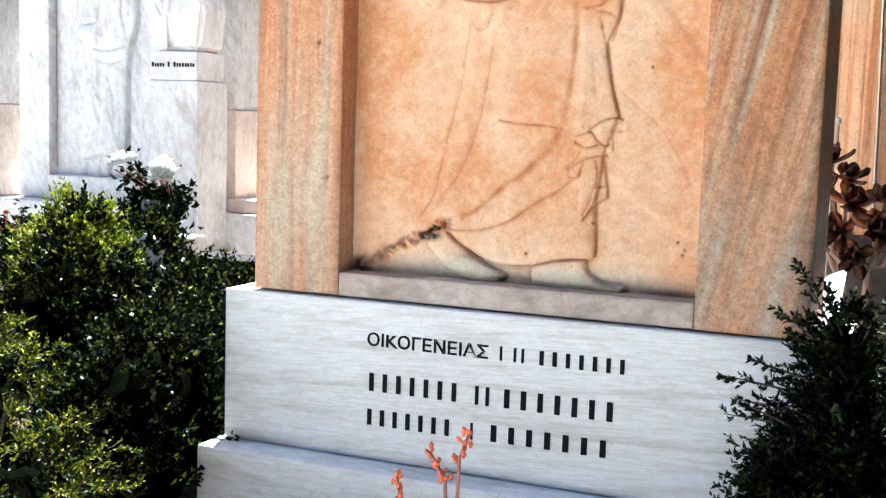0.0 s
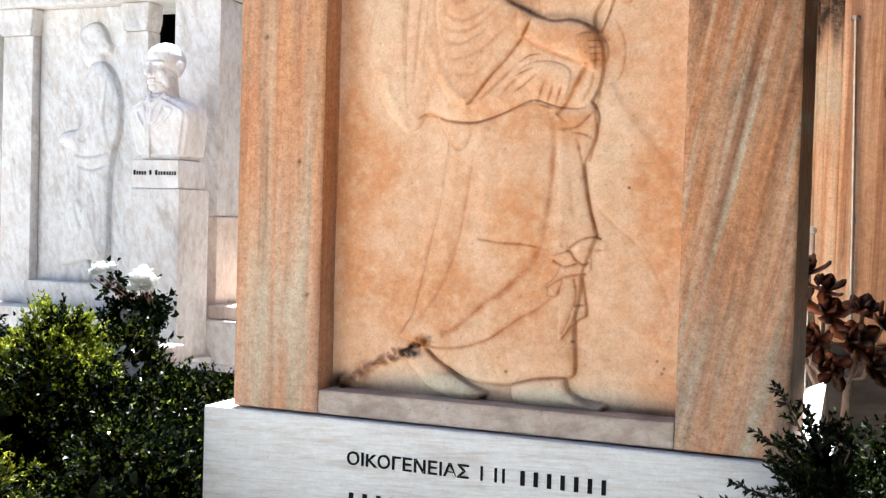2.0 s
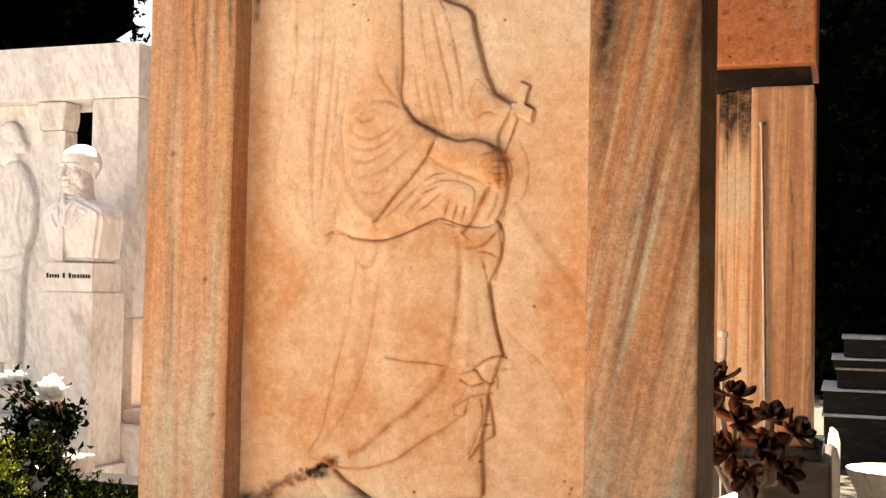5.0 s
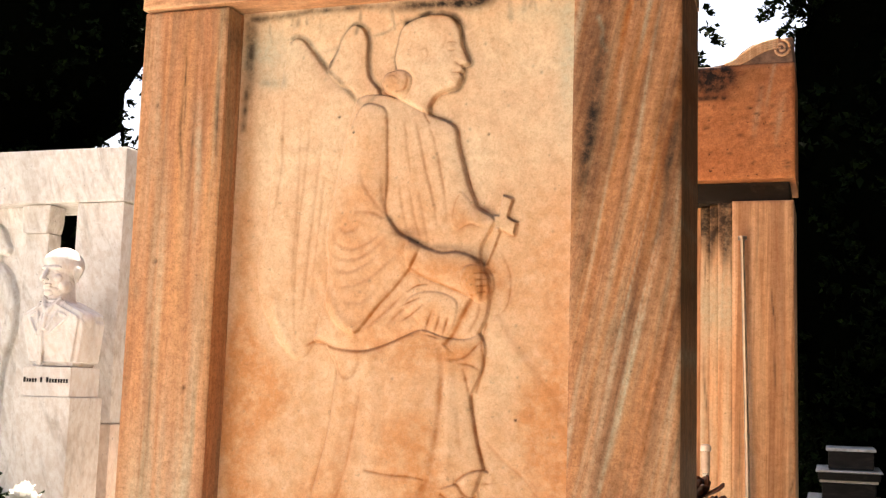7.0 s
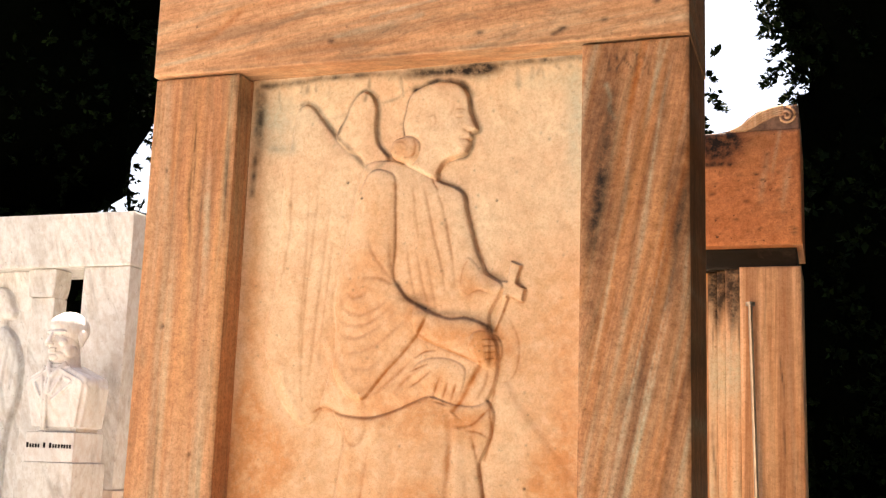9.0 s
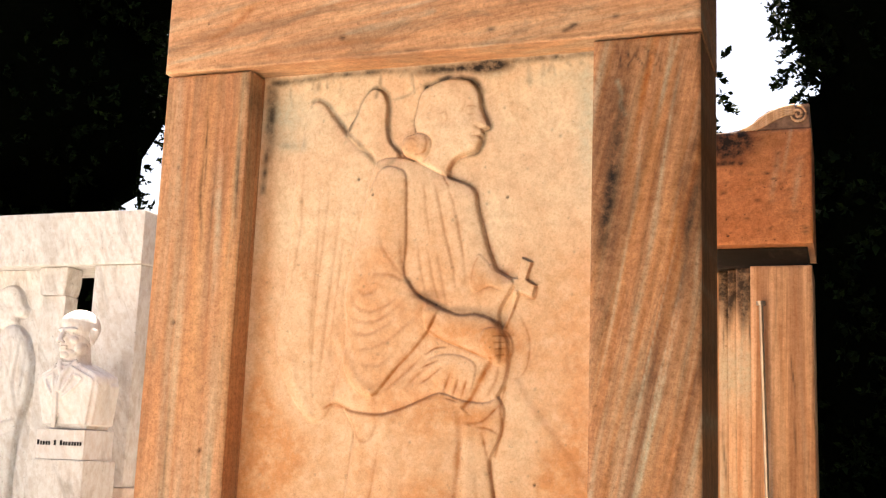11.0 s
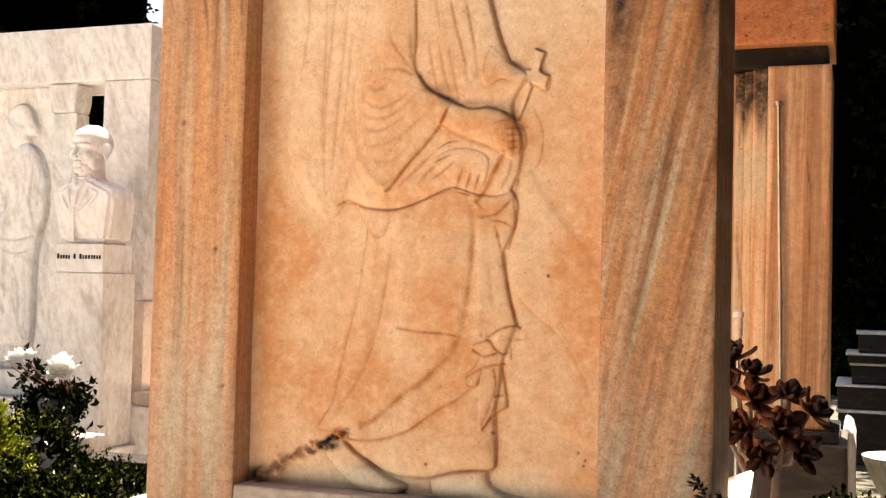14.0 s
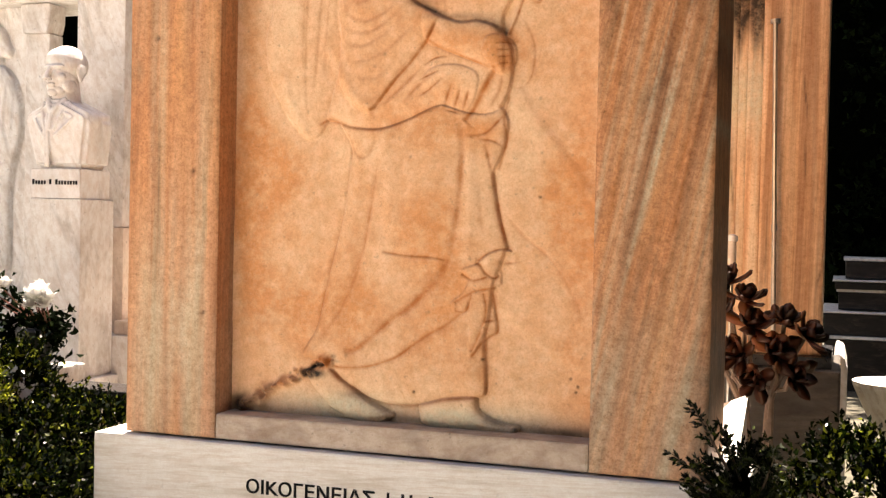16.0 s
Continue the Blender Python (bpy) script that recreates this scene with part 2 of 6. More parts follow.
# most leaves near black for the shade, a few light as if sunlit
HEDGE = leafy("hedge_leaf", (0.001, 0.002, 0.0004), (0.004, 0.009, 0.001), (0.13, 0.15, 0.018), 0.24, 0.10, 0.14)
JUNIPER = leafy("yellow_green_needles", (0.008, 0.012, 0.001), (0.085, 0.10, 0.006), (0.44, 0.40, 0.025), 0.5, 0.35)
# yellow-green raised in colour to look sunlit where it tops the hedge
GOLD_LEAF = leafy("golden_green_leaf", (0.03, 0.045, 0.003), (0.17, 0.20, 0.012), (0.50, 0.48, 0.05), 0.5, 0.4)
# needles and tree leaves: shade put into the colour, hence near black
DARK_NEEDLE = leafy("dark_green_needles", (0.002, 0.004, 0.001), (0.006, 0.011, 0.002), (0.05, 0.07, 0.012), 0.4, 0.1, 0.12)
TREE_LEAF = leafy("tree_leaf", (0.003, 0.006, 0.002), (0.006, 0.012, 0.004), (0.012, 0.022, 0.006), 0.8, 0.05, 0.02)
# solid cores of shrubs and trees; their deep shade is painted near-black
INNER = plain("painted_shade_core", (0.0012, 0.0016, 0.0008), 0.95, vary=0.5, scale=25, gloss=0.0)
PETAL_WHITE = plain("white_petals", (0.82, 0.82, 0.80), 0.6, vary=0.08, scale=30, bump=0.1)
PETAL_ORANGE = plain("orange_red_petals", (0.62, 0.14, 0.05), 0.55, vary=0.35, scale=60)
STALK_RED = plain("reddish_stalk", (0.28, 0.10, 0.07), 0.6, vary=0.3, scale=40)
POT = plain("black_plastic_pot", (0.02, 0.02, 0.02), 0.5, vary=0.2)
RED_GLASS = plain("red_glass", (0.45, 0.03, 0.015), 0.15, vary=0.2)
CHIP = plain("broken_brown_stone", (0.28, 0.17, 0.12), 0.9, vary=0.4, scale=30, bump=0.8)


# ---- building helpers ----
def thing(name, place=(0, 0, 0), label="", category="", group="", kind=""):
    e = new(name)
    e.empty_display_size = 0.1
    e.location = place
    return tagged(e, label, category, group, kind)


def mesh_object(name, me, material, parent=None, label=""):
    ob = new(name, me)
    if material:
        me.materials.append(material)
    if parent is not None:
        ob.parent = parent
        off = Vector((0, 0, 0))
        p = parent
        while p is not None:
            off += p.location
            p = p.parent
        ob.location = -off
    if label:
        ob["label"] = label
    return ob


def part(name, bm, material, parent=None, label="", smooth=False):
    """One bmesh, in world metres, as one mesh object under a thing or a part."""
    me = bpy.data.meshes.new(name)
    bm.to_mesh(me)
    bm.free()
    if smooth:
        me.polygons.foreach_set("use_smooth", [True] * len(me.polygons))
    return mesh_object(name, me, material, parent, label)


def box(x0, x1, y0, y1, z0, z1, bevel=0.006, bm=None, wobble=0.0):
    """A block with worn, rounded edges."""
    b = bmesh.new()
    bmesh.ops.create_cube(b, size=1)
    bmesh.ops.transform(b, matrix=Matrix.Translation(((x0 + x1) / 2, (y0 + y1) / 2, (z0 + z1) / 2)) @ Matrix.Diagonal((x1 - x0, y1 - y0, z1 - z0, 1)), verts=b.verts)
    if bevel:
        bmesh.ops.bevel(b, geom=b.edges[:], offset=bevel, segments=2, profile=0.6, affect='EDGES')
    if wobble:
        for v in b.verts:
            v.co += Vector(noise.noise_vector(v.co * 7)) * wobble
    if bm is None:
        return b
    me = bpy.data.meshes.new("tmp")
    b.to_mesh(me)
    b.free()
    bm.from_mesh(me)
    bpy.data.meshes.remove(me)
    return bm


def prism(outline, y0, y1, bevel=0.004):
    """An outline in x and z, pushed back from y0 to y1."""
    b = bmesh.new()
    f = b.faces.new([b.verts.new((x, y0, z)) for x, z in outline])
    r = bmesh.ops.extrude_face_region(b, geom=[f])
    bmesh.ops.translate(b, vec=(0, y1 - y0, 0), verts=[v for v in r["geom"] if isinstance(v, bmesh.types.BMVert)])
    bmesh.ops.recalc_face_normals(b, faces=b.faces)
    if bevel:
        bmesh.ops.bevel(b, geom=[e for e in b.edges if e.calc_face_angle(0) > 0.6], offset=bevel, segments=2, affect='EDGES')
    return b


def tube(points, radii, sides=8, bm=None):
    """A tapering tube along points."""
    b = bm or bmesh.new()
    pts = [Vector(p) for p in points]
    rings = []
    for i, p in enumerate(pts):
        d = (pts[min(i + 1, len(pts) - 1)] - pts[max(i - 1, 0)]).normalized()
        q = d.to_track_quat('Z', 'Y')
        r = radii[i] if isinstance(radii, (list, tuple)) else radii
        rings.append([b.verts.new(p + q @ Vector((r * math.cos(a), r * math.sin(a), 0))) for a in [2 * math.pi * k / sides for k in range(sides)]])
    for a, c in zip(rings, rings[1:]):
        for k in range(sides):
            b.faces.new((a[k], a[(k + 1) % sides], c[(k + 1) % sides], c[k]))
    b.faces.new(rings[0][::-1])
    b.faces.new(rings[-1])
    return b


def turned(profile, centre, sides=20, bm=None):
    """A turned body: (radius, z) from the bottom up."""
    b = bm or bmesh.new()
    cx, cy = centre
    rings = [[b.verts.new((cx + r * math.cos(2 * math.pi * k / sides), cy + r * math.sin(2 * math.pi * k / sides), z)) for k in range(sides)] for r, z in profile]
    for a, c in zip(rings, rings[1:]):
        for k in range(sides):
            b.faces.new((a[k], a[(k + 1) % sides], c[(k + 1) % sides], c[k]))
    b.faces.new(rings[0][::-1])
    b.faces.new(rings[-1])
    return b


def grid_mesh(name, co, nx, nz):
    """A mesh over an nx by nz grid of places, rows along x."""
    i = np.arange(nx * nz).reshape(nz, nx)
    q = np.stack([i[:-1, :-1], i[:-1, 1:], i[1:, 1:], i[1:, :-1]], -1).reshape(-1, 4)
    me = bpy.data.meshes.new(name)
    me.vertices.add(len(co))
    me.vertices.foreach_set("co", co.astype(np.float32).ravel())
    me.loops.add(q.size)
    me.loops.foreach_set("vertex_index", q.astype(np.int32).ravel())
    me.polygons.add(len(q))
    me.polygons.foreach_set("loop_start", np.arange(0, q.size, 4, dtype=np.int32))
    me.update(calc_edges=True)
    me.polygons.foreach_set("use_smooth", [True] * len(q))
    return me


# ---- carved relief: shapes laid over one another on a stone field ----
def smooth_line(pts, closed=False, steps=6):
    p = np.array(pts, float)
    n = len(p)
    out = []
    for i in range(n if closed else n - 1):
        a, b, c, d = (p[(i + k) % n] if closed else p[min(max(i + k, 0), n - 1)] for k in (-1, 0, 1, 2))
        for t in np.linspace(0, 1, steps, endpoint=False):
            out.append(0.5 * (2 * b + (c - a) * t + (2 * a - 5 * b + 4 * c - d) * t * t + (3 * b - a - 3 * c + d) * t ** 3))
    if not closed:
        out.append(p[-1])
    return np.array(out)


class Carving:
    def __init__(self, x0, x1, z0, z1, step):
        self.nx, self.nz = int((x1 - x0) / step) + 1, int((z1 - z0) / step) + 1
        self.X, self.Z = np.meshgrid(np.linspace(x0, x1, self.nx), np.linspace(z0, z1, self.nz))
        self.H = np.zeros_like(self.X)
        self.stain, self.lichen, self.soot_shade, self.rust = (np.zeros_like(self.X) for _ in range(4))

    def dist(self, line, closed):
        """Distance to a line, and for a closed one positive inside; reckoned near it alone."""
        far = 0.09
        (x0, z0), (x1, z1) = line.min(0) - far, line.max(0) + far
        cols = np.flatnonzero((self.X[0] >= x0) & (self.X[0] <= x1))
        rows = np.flatnonzero((self.Z[:, 0] >= z0) & (self.Z[:, 0] <= z1))
        win = np.s_[rows[0]:rows[-1] + 1, cols[0]:cols[-1] + 1]
        X, Z = self.X[win], self.Z[win]
        best = np.full(X.shape, 9.0)
        side = np.ones(X.shape)
        inside = np.zeros(X.shape, bool)
        place = np.zeros(X.shape)
        ends = np.roll(line, -1, 0) if closed else line[1:]
        for i, ((ax, az_), (bx, bz)) in enumerate(zip(line, ends)):
            dx, dz = bx - ax, bz - az_
            t = np.clip(((X - ax) * dx + (Z - az_) * dz) / max(dx * dx + dz * dz, 1e-12), 0, 1)
            h = np.hypot(X - ax - t * dx, Z - az_ - t * dz)
            side = np.where(h < best, np.sign(dx * (Z - az_) - dz * (X - ax)), side)
            place = np.where(h < best, (i + t) / len(ends), place)
            best = np.minimum(best, h)
            if closed and az_ != bz:
                inside ^= ((az_ > Z) != (bz > Z)) & (X < dx * (Z - az_) / dz + ax)
        full = np.full(self.X.shape, -9.0 if closed else 9.0)
        full[win] = np.where(inside, best, -best) if closed else best
        self.side = np.ones(self.X.shape)
        self.side[win] = side
        self.place = np.zeros(self.X.shape)
        self.place[win] = place
        return full

    def shape(self, pts, low, high, round_w, edge=0.004, groove=0.004):
        """A raised shape: its rim stands low proud, its middle high, rounded over round_w; a cut line runs round it."""
        d = self.dist(smooth_line(pts, True), True)
        k = np.clip(d / round_w, 0, 1)
        body = low + (high - low) * np.sqrt(1 - (1 - k) ** 2)
        s = np.clip((d + edge) / (2 * edge), 0, 1)
        s = s * s * (3 - 2 * s)
        self.H = self.H * (1 - s) + np.maximum(body, self.H * 0.0) * s
        self.H -= groove * 0.8 * np.exp(-((d + 0.003) / 0.004) ** 2)
        return d

    def fold(self, pts, depth, width, stain=0.0, lean=1):
        """A cut fold (depth over 0) or a raised one (under 0), with rust in it where it has any."""
        d = self.dist(smooth_line(pts), False)
        if depth > 0:
            # a sharp cut with a long soft slope on one side, as cloth lies
            soft = np.exp(-(d / (width * 2.6)) ** 2) * (self.side * lean > 0)
            self.H -= depth * (0.55 * np.exp(-(d / (width * 0.5)) ** 2) + 0.5 * soft * np.clip(d / (width * 0.3), 0, 1) + 0.5 * np.exp(-(d / (width * 0.3)) ** 2) * 0.4)
        else:
            self.H -= depth * np.exp(-(d / (width * 1.3)) ** 2)
        if stain:
            self.stain = np.maximum(self.stain, stain * np.exp(-(d / (width * 0.8)) ** 2))

    def lift(self, pts, low, high, round_w, edge=0.004, smooth=6):
        """A form laid on what is there: raised by low at its rim and by high in its middle."""
        d = self.dist(smooth_line(pts, True, smooth), True)
        k = np.clip(d / round_w, 0, 1)
        s = np.clip((d + edge) / (2 * edge), 0, 1)
        self.H += (low + (high - low) * np.sqrt(1 - (1 - k) ** 2)) * s * s * (3 - 2 * s)

    def terrace(self, pts, up, edge):
        """A stretch of the field that stands a little higher, with a soft brink."""
        s = np.clip((self.dist(smooth_line(pts, True), True) + edge) / (2 * edge), 0, 1)
        self.H += up * s * s * (3 - 2 * s)

    def cut(self, pts, depth, width, rust=0.0, lean=1, even=False):
        """A chiselled line that thins out towards its ends, with a soft slope on one side; the rust in its bed also
        paints the groove's shade.
        """
        d = self.dist(smooth_line(pts), False)
        u = self.place
        swell = np.clip(np.minimum(u, 1 - u) / (0.06 if even else 0.35), 0, 1) ** 0.6
        wave = 0.8 + 0.2 * np.sin(u * 17.0 + pts[0][0] * 40) * np.cos(u * 7.0 + pts[0][1] * 30)
        soft = np.exp(-(d / (width * 3.2)) ** 2) * (self.side * lean > 0) * np.clip(d / (width * 0.5), 0, 1)
        k = swell * wave
        self.H -= depth * k * (0.75 * np.exp(-(d / (width * 0.55)) ** 2) + 0.55 * soft)
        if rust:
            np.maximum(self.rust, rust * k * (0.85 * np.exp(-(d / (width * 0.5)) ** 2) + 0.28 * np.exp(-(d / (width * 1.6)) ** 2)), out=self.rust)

    def trace(self, field, pts, width, amount):
        """A mark, real stain and painted shade alike, that runs along a line, ragged in strength."""
        d = self.dist(smooth_line(pts), False)
        rng = np.random.default_rng(int(abs(pts[0][0]) * 1000))
        a = rng.random((self.nz // 9 + 3, self.nx // 9 + 3))
        i, j = np.arange(self.nz)[:, None] / 9.0, np.arange(self.nx)[None] / 9.0
        i0, j0 = i.astype(int), j.astype(int)
        u, w = i - i0, j - j0
        ragged = 0.35 + 0.8 * ((a[i0, j0] * (1 - w) + a[i0, j0 + 1] * w) * (1 - u) + (a[i0 + 1, j0] * (1 - w) + a[i0 + 1, j0 + 1] * w) * u)
        np.maximum(field, amount * ragged * np.exp(-(d / width) ** 2), out=field)

    def mark(self, field, x, z, rx, rz, amount):
        field += amount * np.exp(-((self.X - x) / rx) ** 2 - ((self.Z - z) / rz) ** 2)

    def swell(self, x, z, rx, rz, up, turn=0.0):
        c, s = math.cos(turn), math.sin(turn)
        u, w = (self.X - x) * c + (self.Z - z) * s, -(self.X - x) * s + (self.Z - z) * c
        self.H += up * np.exp(-(u / rx) ** 2 - (w / rz) ** 2)

    def block(self, name, y, depth):
        """The field as the front of a block: its rim is worn round and its four sides run back by depth."""
        e = np.minimum(np.minimum(self.X - self.X[0, 0], self.X[0, -1] - self.X), np.minimum(self.Z - self.Z[0, 0], self.Z[-1, 0] - self.Z))
        self.H -= 0.006 * np.exp(-e / 0.004)
        self.X, self.Z, self.H, *marks = (np.pad(a, 1, mode='edge') for a in (self.X, self.Z, self.H, self.stain, self.lichen, self.soot_shade, self.rust))
        self.stain, self.lichen, self.soot_shade, self.rust = marks
        self.nx, self.nz = self.nx + 2, self.nz + 2
        for edge in (np.s_[0, :], np.s_[-1, :], np.s_[:, 0], np.s_[:, -1]):
            self.H[edge] = -depth
        me = self.mesh(name, y)
        me.set_sharp_from_angle(angle=radians(50))
        return me

    def streaks(self, field, n, seed, lean, length, width, amount, x=None, z=None):
        """Many thin runs of one kind of mark, all leaning alike."""
        rng = np.random.default_rng(seed)
        (xa, xb), (za, zb) = x or (self.X[0, 0], self.X[0, -1]), z or (self.Z[0, 0], self.Z[-1, 0])
        for k in range(n):
            ln, px, pz = length * rng.uniform(0.4, 1.6), rng.uniform(xa, xb), rng.uniform(za, zb)
            w, a, wob = width * rng.uniform(0.5, 1.8), amount * rng.uniform(0.3, 1.0), rng.normal(0, 0.006)
            u = (self.Z - pz) / ln
            d = self.X - px - lean * (self.Z - pz) - wob * np.sin(u * 5)
            field += a * np.exp(-(d / w) ** 2) * np.clip(1 - (2 * u) ** 2, 0, 1)

    def mesh(self, name, y):
        me = grid_mesh(name, np.stack([self.X, y - self.H, self.Z], -1).reshape(-1, 3), self.nx, self.nz)
        for attr, field in (("iron_stain", self.stain), ("rust_shade", self.rust), ("lichen", self.lichen), ("soot_shade", self.soot_shade)):
            me.attributes.new(attr, 'FLOAT', 'POINT').data.foreach_set("value", np.clip(field, 0, 1).astype(np.float32).ravel())
        return me


# ---- ground ----
def ground():
    n = 80
    u = np.sign(np.linspace(-1, 1, n)) * np.abs(np.linspace(-1, 1, n)) ** 3 * 400
    X, Y = np.meshgrid(u, u)
    Z = np.array([[0.03 * noise.noise(Vector((x * 0.7, y * 0.7, 0))) for x, y in zip(a, b)] for a, b in zip(X, Y)]) - 0.02
    ob = mesh_object("ground", grid_mesh("ground", np.stack([X, Y, Z], -1).reshape(-1, 3), n, n), GROUND)
    tagged(ob, "pale dry gravel ground of the cemetery", "ground", kind="structure")


ground()


# ---- the angel stele ----
def angel_relief(parent):
    c = Carving(0.296, 1.408, 0.86, 2.835, 0.0027)
    rng = np.random.default_rng(3)
    # hillside behind the figure: soft ridges and one crisp line
    c.terrace([(0.25, 1.43), (0.306, 1.476), (0.40, 1.565), (0.511, 1.65), (0.60, 1.68), (0.60, 1.2), (0.25, 1.2)], 0.006, 0.03)
    c.terrace([(1.165, 1.857), (1.217, 1.792), (1.284, 1.712), (1.351, 1.618), (1.42, 1.50), (1.42, 1.1), (1.1, 1.3), (1.08, 1.7)], 0.007, 0.014)
    c.cut([(1.123, 1.533), (1.191, 1.464), (1.266, 1.403), (1.324, 1.32), (1.374, 1.215)], 0.005, 0.007, 0.55, lean=-1)
    c.swell(1.285, 1.478, 0.05, 0.022, 0.007, 0.5)
    c.swell(1.20, 1.515, 0.06, 0.03, 0.004, -0.6)
    # far wing, near wing with its long feathers
    c.shape([(0.605, 2.616), (0.634, 2.682), (0.654, 2.731), (0.678, 2.759), (0.701, 2.764), (0.726, 2.744), (0.738, 2.703), (0.737, 2.648), (0.747, 2.594), (0.783, 2.547), (0.769, 2.50), (0.69, 2.50)], 0.016, 0.022, 0.03, groove=0.005)
    c.shape([(0.461, 2.703), (0.475, 2.728), (0.494, 2.738), (0.521, 2.725), (0.55, 2.688), (0.598, 2.629), (0.649, 2.577), (0.709, 2.52), (0.72, 2.2), (0.65, 1.95), (0.60, 1.78), (0.547, 1.725), (0.482, 1.777), (0.44, 1.843), (0.408, 1.913), (0.395, 2.019), (0.415, 2.107), (0.422, 2.248), (0.425, 2.391), (0.434, 2.498)], 0.003, 0.022, 0.075, edge=0.006, groove=0.001)
    c.cut([(0.494, 2.742), (0.521, 2.729), (0.552, 2.692), (0.60, 2.633), (0.651, 2.581), (0.709, 2.524)], 0.006, 0.006, 0.2)
    for pts, k, w in (([(0.464, 2.56), (0.464, 2.407), (0.464, 2.30), (0.437, 2.124)], 0.0026, 0.009), ([(0.525, 2.50), (0.527, 2.244), (0.522, 2.086), (0.519, 1.894)], 0.0028, 0.008),
                      ([(0.56, 2.508), (0.549, 2.313), (0.534, 2.156), (0.529, 2.016), (0.532, 1.86), (0.547, 1.727)], 0.0045, 0.008), ([(0.60, 2.42), (0.589, 2.259), (0.573, 2.085), (0.563, 1.929), (0.547, 1.808)], 0.004, 0.009), ([(0.615, 2.30), (0.60, 2.10), (0.588, 1.90)], 0.003, 0.008)):
        c.cut(pts, k, w, 0.42)
    c.fold([(0.462, 1.905), (0.488, 1.825), (0.535, 1.742)], -0.006, 0.010)
    c.fold([(0.614, 2.12), (0.607, 2.06), (0.602, 1.98)], -0.012, 0.014)
    # neck and head in profile, worn smooth, with a hair knot
    c.shape([(0.85, 2.46), (0.837, 2.612), (0.831, 2.648), (0.839, 2.692), (0.85, 2.737), (0.88, 2.762), (0.922, 2.775), (0.962, 2.777), (1.007, 2.765), (1.035, 2.732), (1.044, 2.679), (1.06, 2.642), (1.068, 2.619), (1.050, 2.611), (1.052, 2.598), (1.044, 2.589), (1.047, 2.578), (1.041, 2.562), (1.031, 2.546), (1.006, 2.54), (0.971, 2.528), (0.95, 2.50), (0.937, 2.455)], 0.022, 0.040, 0.06, edge=0.003, groove=0.005)
    c.cut([(1.021, 2.733), (1.0, 2.708), (0.984, 2.665), (0.958, 2.64), (0.932, 2.615)], 0.0022, 0.010, 0.25)
    c.cut([(1.0, 2.681), (1.014, 2.685), (1.034, 2.680)], 0.003, 0.005, 0.6)
    c.swell(1.018, 2.667, 0.011, 0.006, 0.004)
    c.cut([(1.002, 2.660), (1.018, 2.657), (1.032, 2.660)], 0.0025, 0.004, 0.5)
    c.cut([(1.018, 2.590), (1.034, 2.590), (1.047, 2.588)], 0.005, 0.004, 0.9)
    c.cut([(1.028, 2.624), (1.040, 2.613), (1.052, 2.611)], 0.004, 0.004, 0.8)
    c.swell(1.0, 2.615, 0.024, 0.024, 0.005)
    c.swell(1.025, 2.566, 0.014, 0.012, 0.004)
    c.cut([(0.915, 2.665), (0.935, 2.67), (0.940, 2.645), (0.922, 2.63)], 0.003, 0.006, 0.35)
    c.cut([(1.0, 2.537), (0.968, 2.524), (0.95, 2.50), (0.936, 2.47)], 0.004, 0.007, 0.7)
    c.shape([(0.793, 2.566), (0.804, 2.596), (0.831, 2.608), (0.868, 2.606), (0.893, 2.582), (0.889, 2.547), (0.866, 2.521), (0.831, 2.53), (0.806, 2.545)], 0.030, 0.052, 0.035, groove=0.004)
    c.cut([(0.872, 2.60), (0.880, 2.572), (0.870, 2.545), (0.84, 2.538)], 0.005, 0.006, 0.8)
    c.cut([(0.815, 2.59), (0.84, 2.588), (0.858, 2.57)], 0.003, 0.005, 0.4)
    # bare feet on the ledge
    c.shape([(0.56, 1.06), (0.563, 1.025), (0.591, 0.993), (0.628, 0.958), (0.674, 0.932), (0.728, 0.918), (0.772, 0.919), (0.81, 0.934), (0.819, 0.949), (0.78, 0.966), (0.735, 0.987), (0.693, 1.019), (0.66, 1.08)], 0.018, 0.046, 0.04, groove=0.004)
    c.shape([(0.91, 1.03), (0.902, 0.951), (0.92, 0.925), (0.988, 0.918), (1.071, 0.920), (1.137, 0.918), (1.182, 0.922), (1.187, 0.939), (1.145, 0.945), (1.103, 0.957), (1.073, 0.979), (1.049, 1.03)], 0.018, 0.044, 0.035, groove=0.004)
    for k in range(4):
        c.cut([(0.778 + 0.010 * k, 0.928 + 0.003 * k), (0.792 + 0.009 * k, 0.943 + 0.002 * k)], 0.005, 0.003, 0.6)
        c.cut([(1.135 + 0.012 * k, 0.922), (1.142 + 0.012 * k, 0.938)], 0.004, 0.003, 0.5)
    c.swell(0.625, 1.0, 0.02, 0.02, 0.008)
    # skirt, striding
    c.shape([(0.629, 1.83), (0.678, 1.709), (0.673, 1.646), (0.658, 1.52), (0.63, 1.403), (0.602, 1.284), (0.577, 1.183), (0.533, 1.103), (0.589, 1.088), (0.627, 1.07), (0.662, 1.04), (0.699, 1.017), (0.744, 0.993), (0.797, 0.98), (0.849, 0.978), (0.901, 0.983), (0.969, 1.003), (1.027, 1.012), (1.088, 1.019), (1.092, 1.084), (1.086, 1.162), (1.10, 1.25), (1.11, 1.33), (1.142, 1.42), (1.138, 1.457), (1.125, 1.501), (1.112, 1.565), (1.102, 1.629), (1.122, 1.677), (1.136, 1.726), (1.131, 1.80), (1.0, 1.92), (0.8, 1.92)], 0.016, 0.040, 0.11, groove=0.003)
    c.swell(0.90, 1.58, 0.075, 0.20, 0.014)
    c.swell(0.84, 1.33, 0.07, 0.14, 0.010, -0.7)
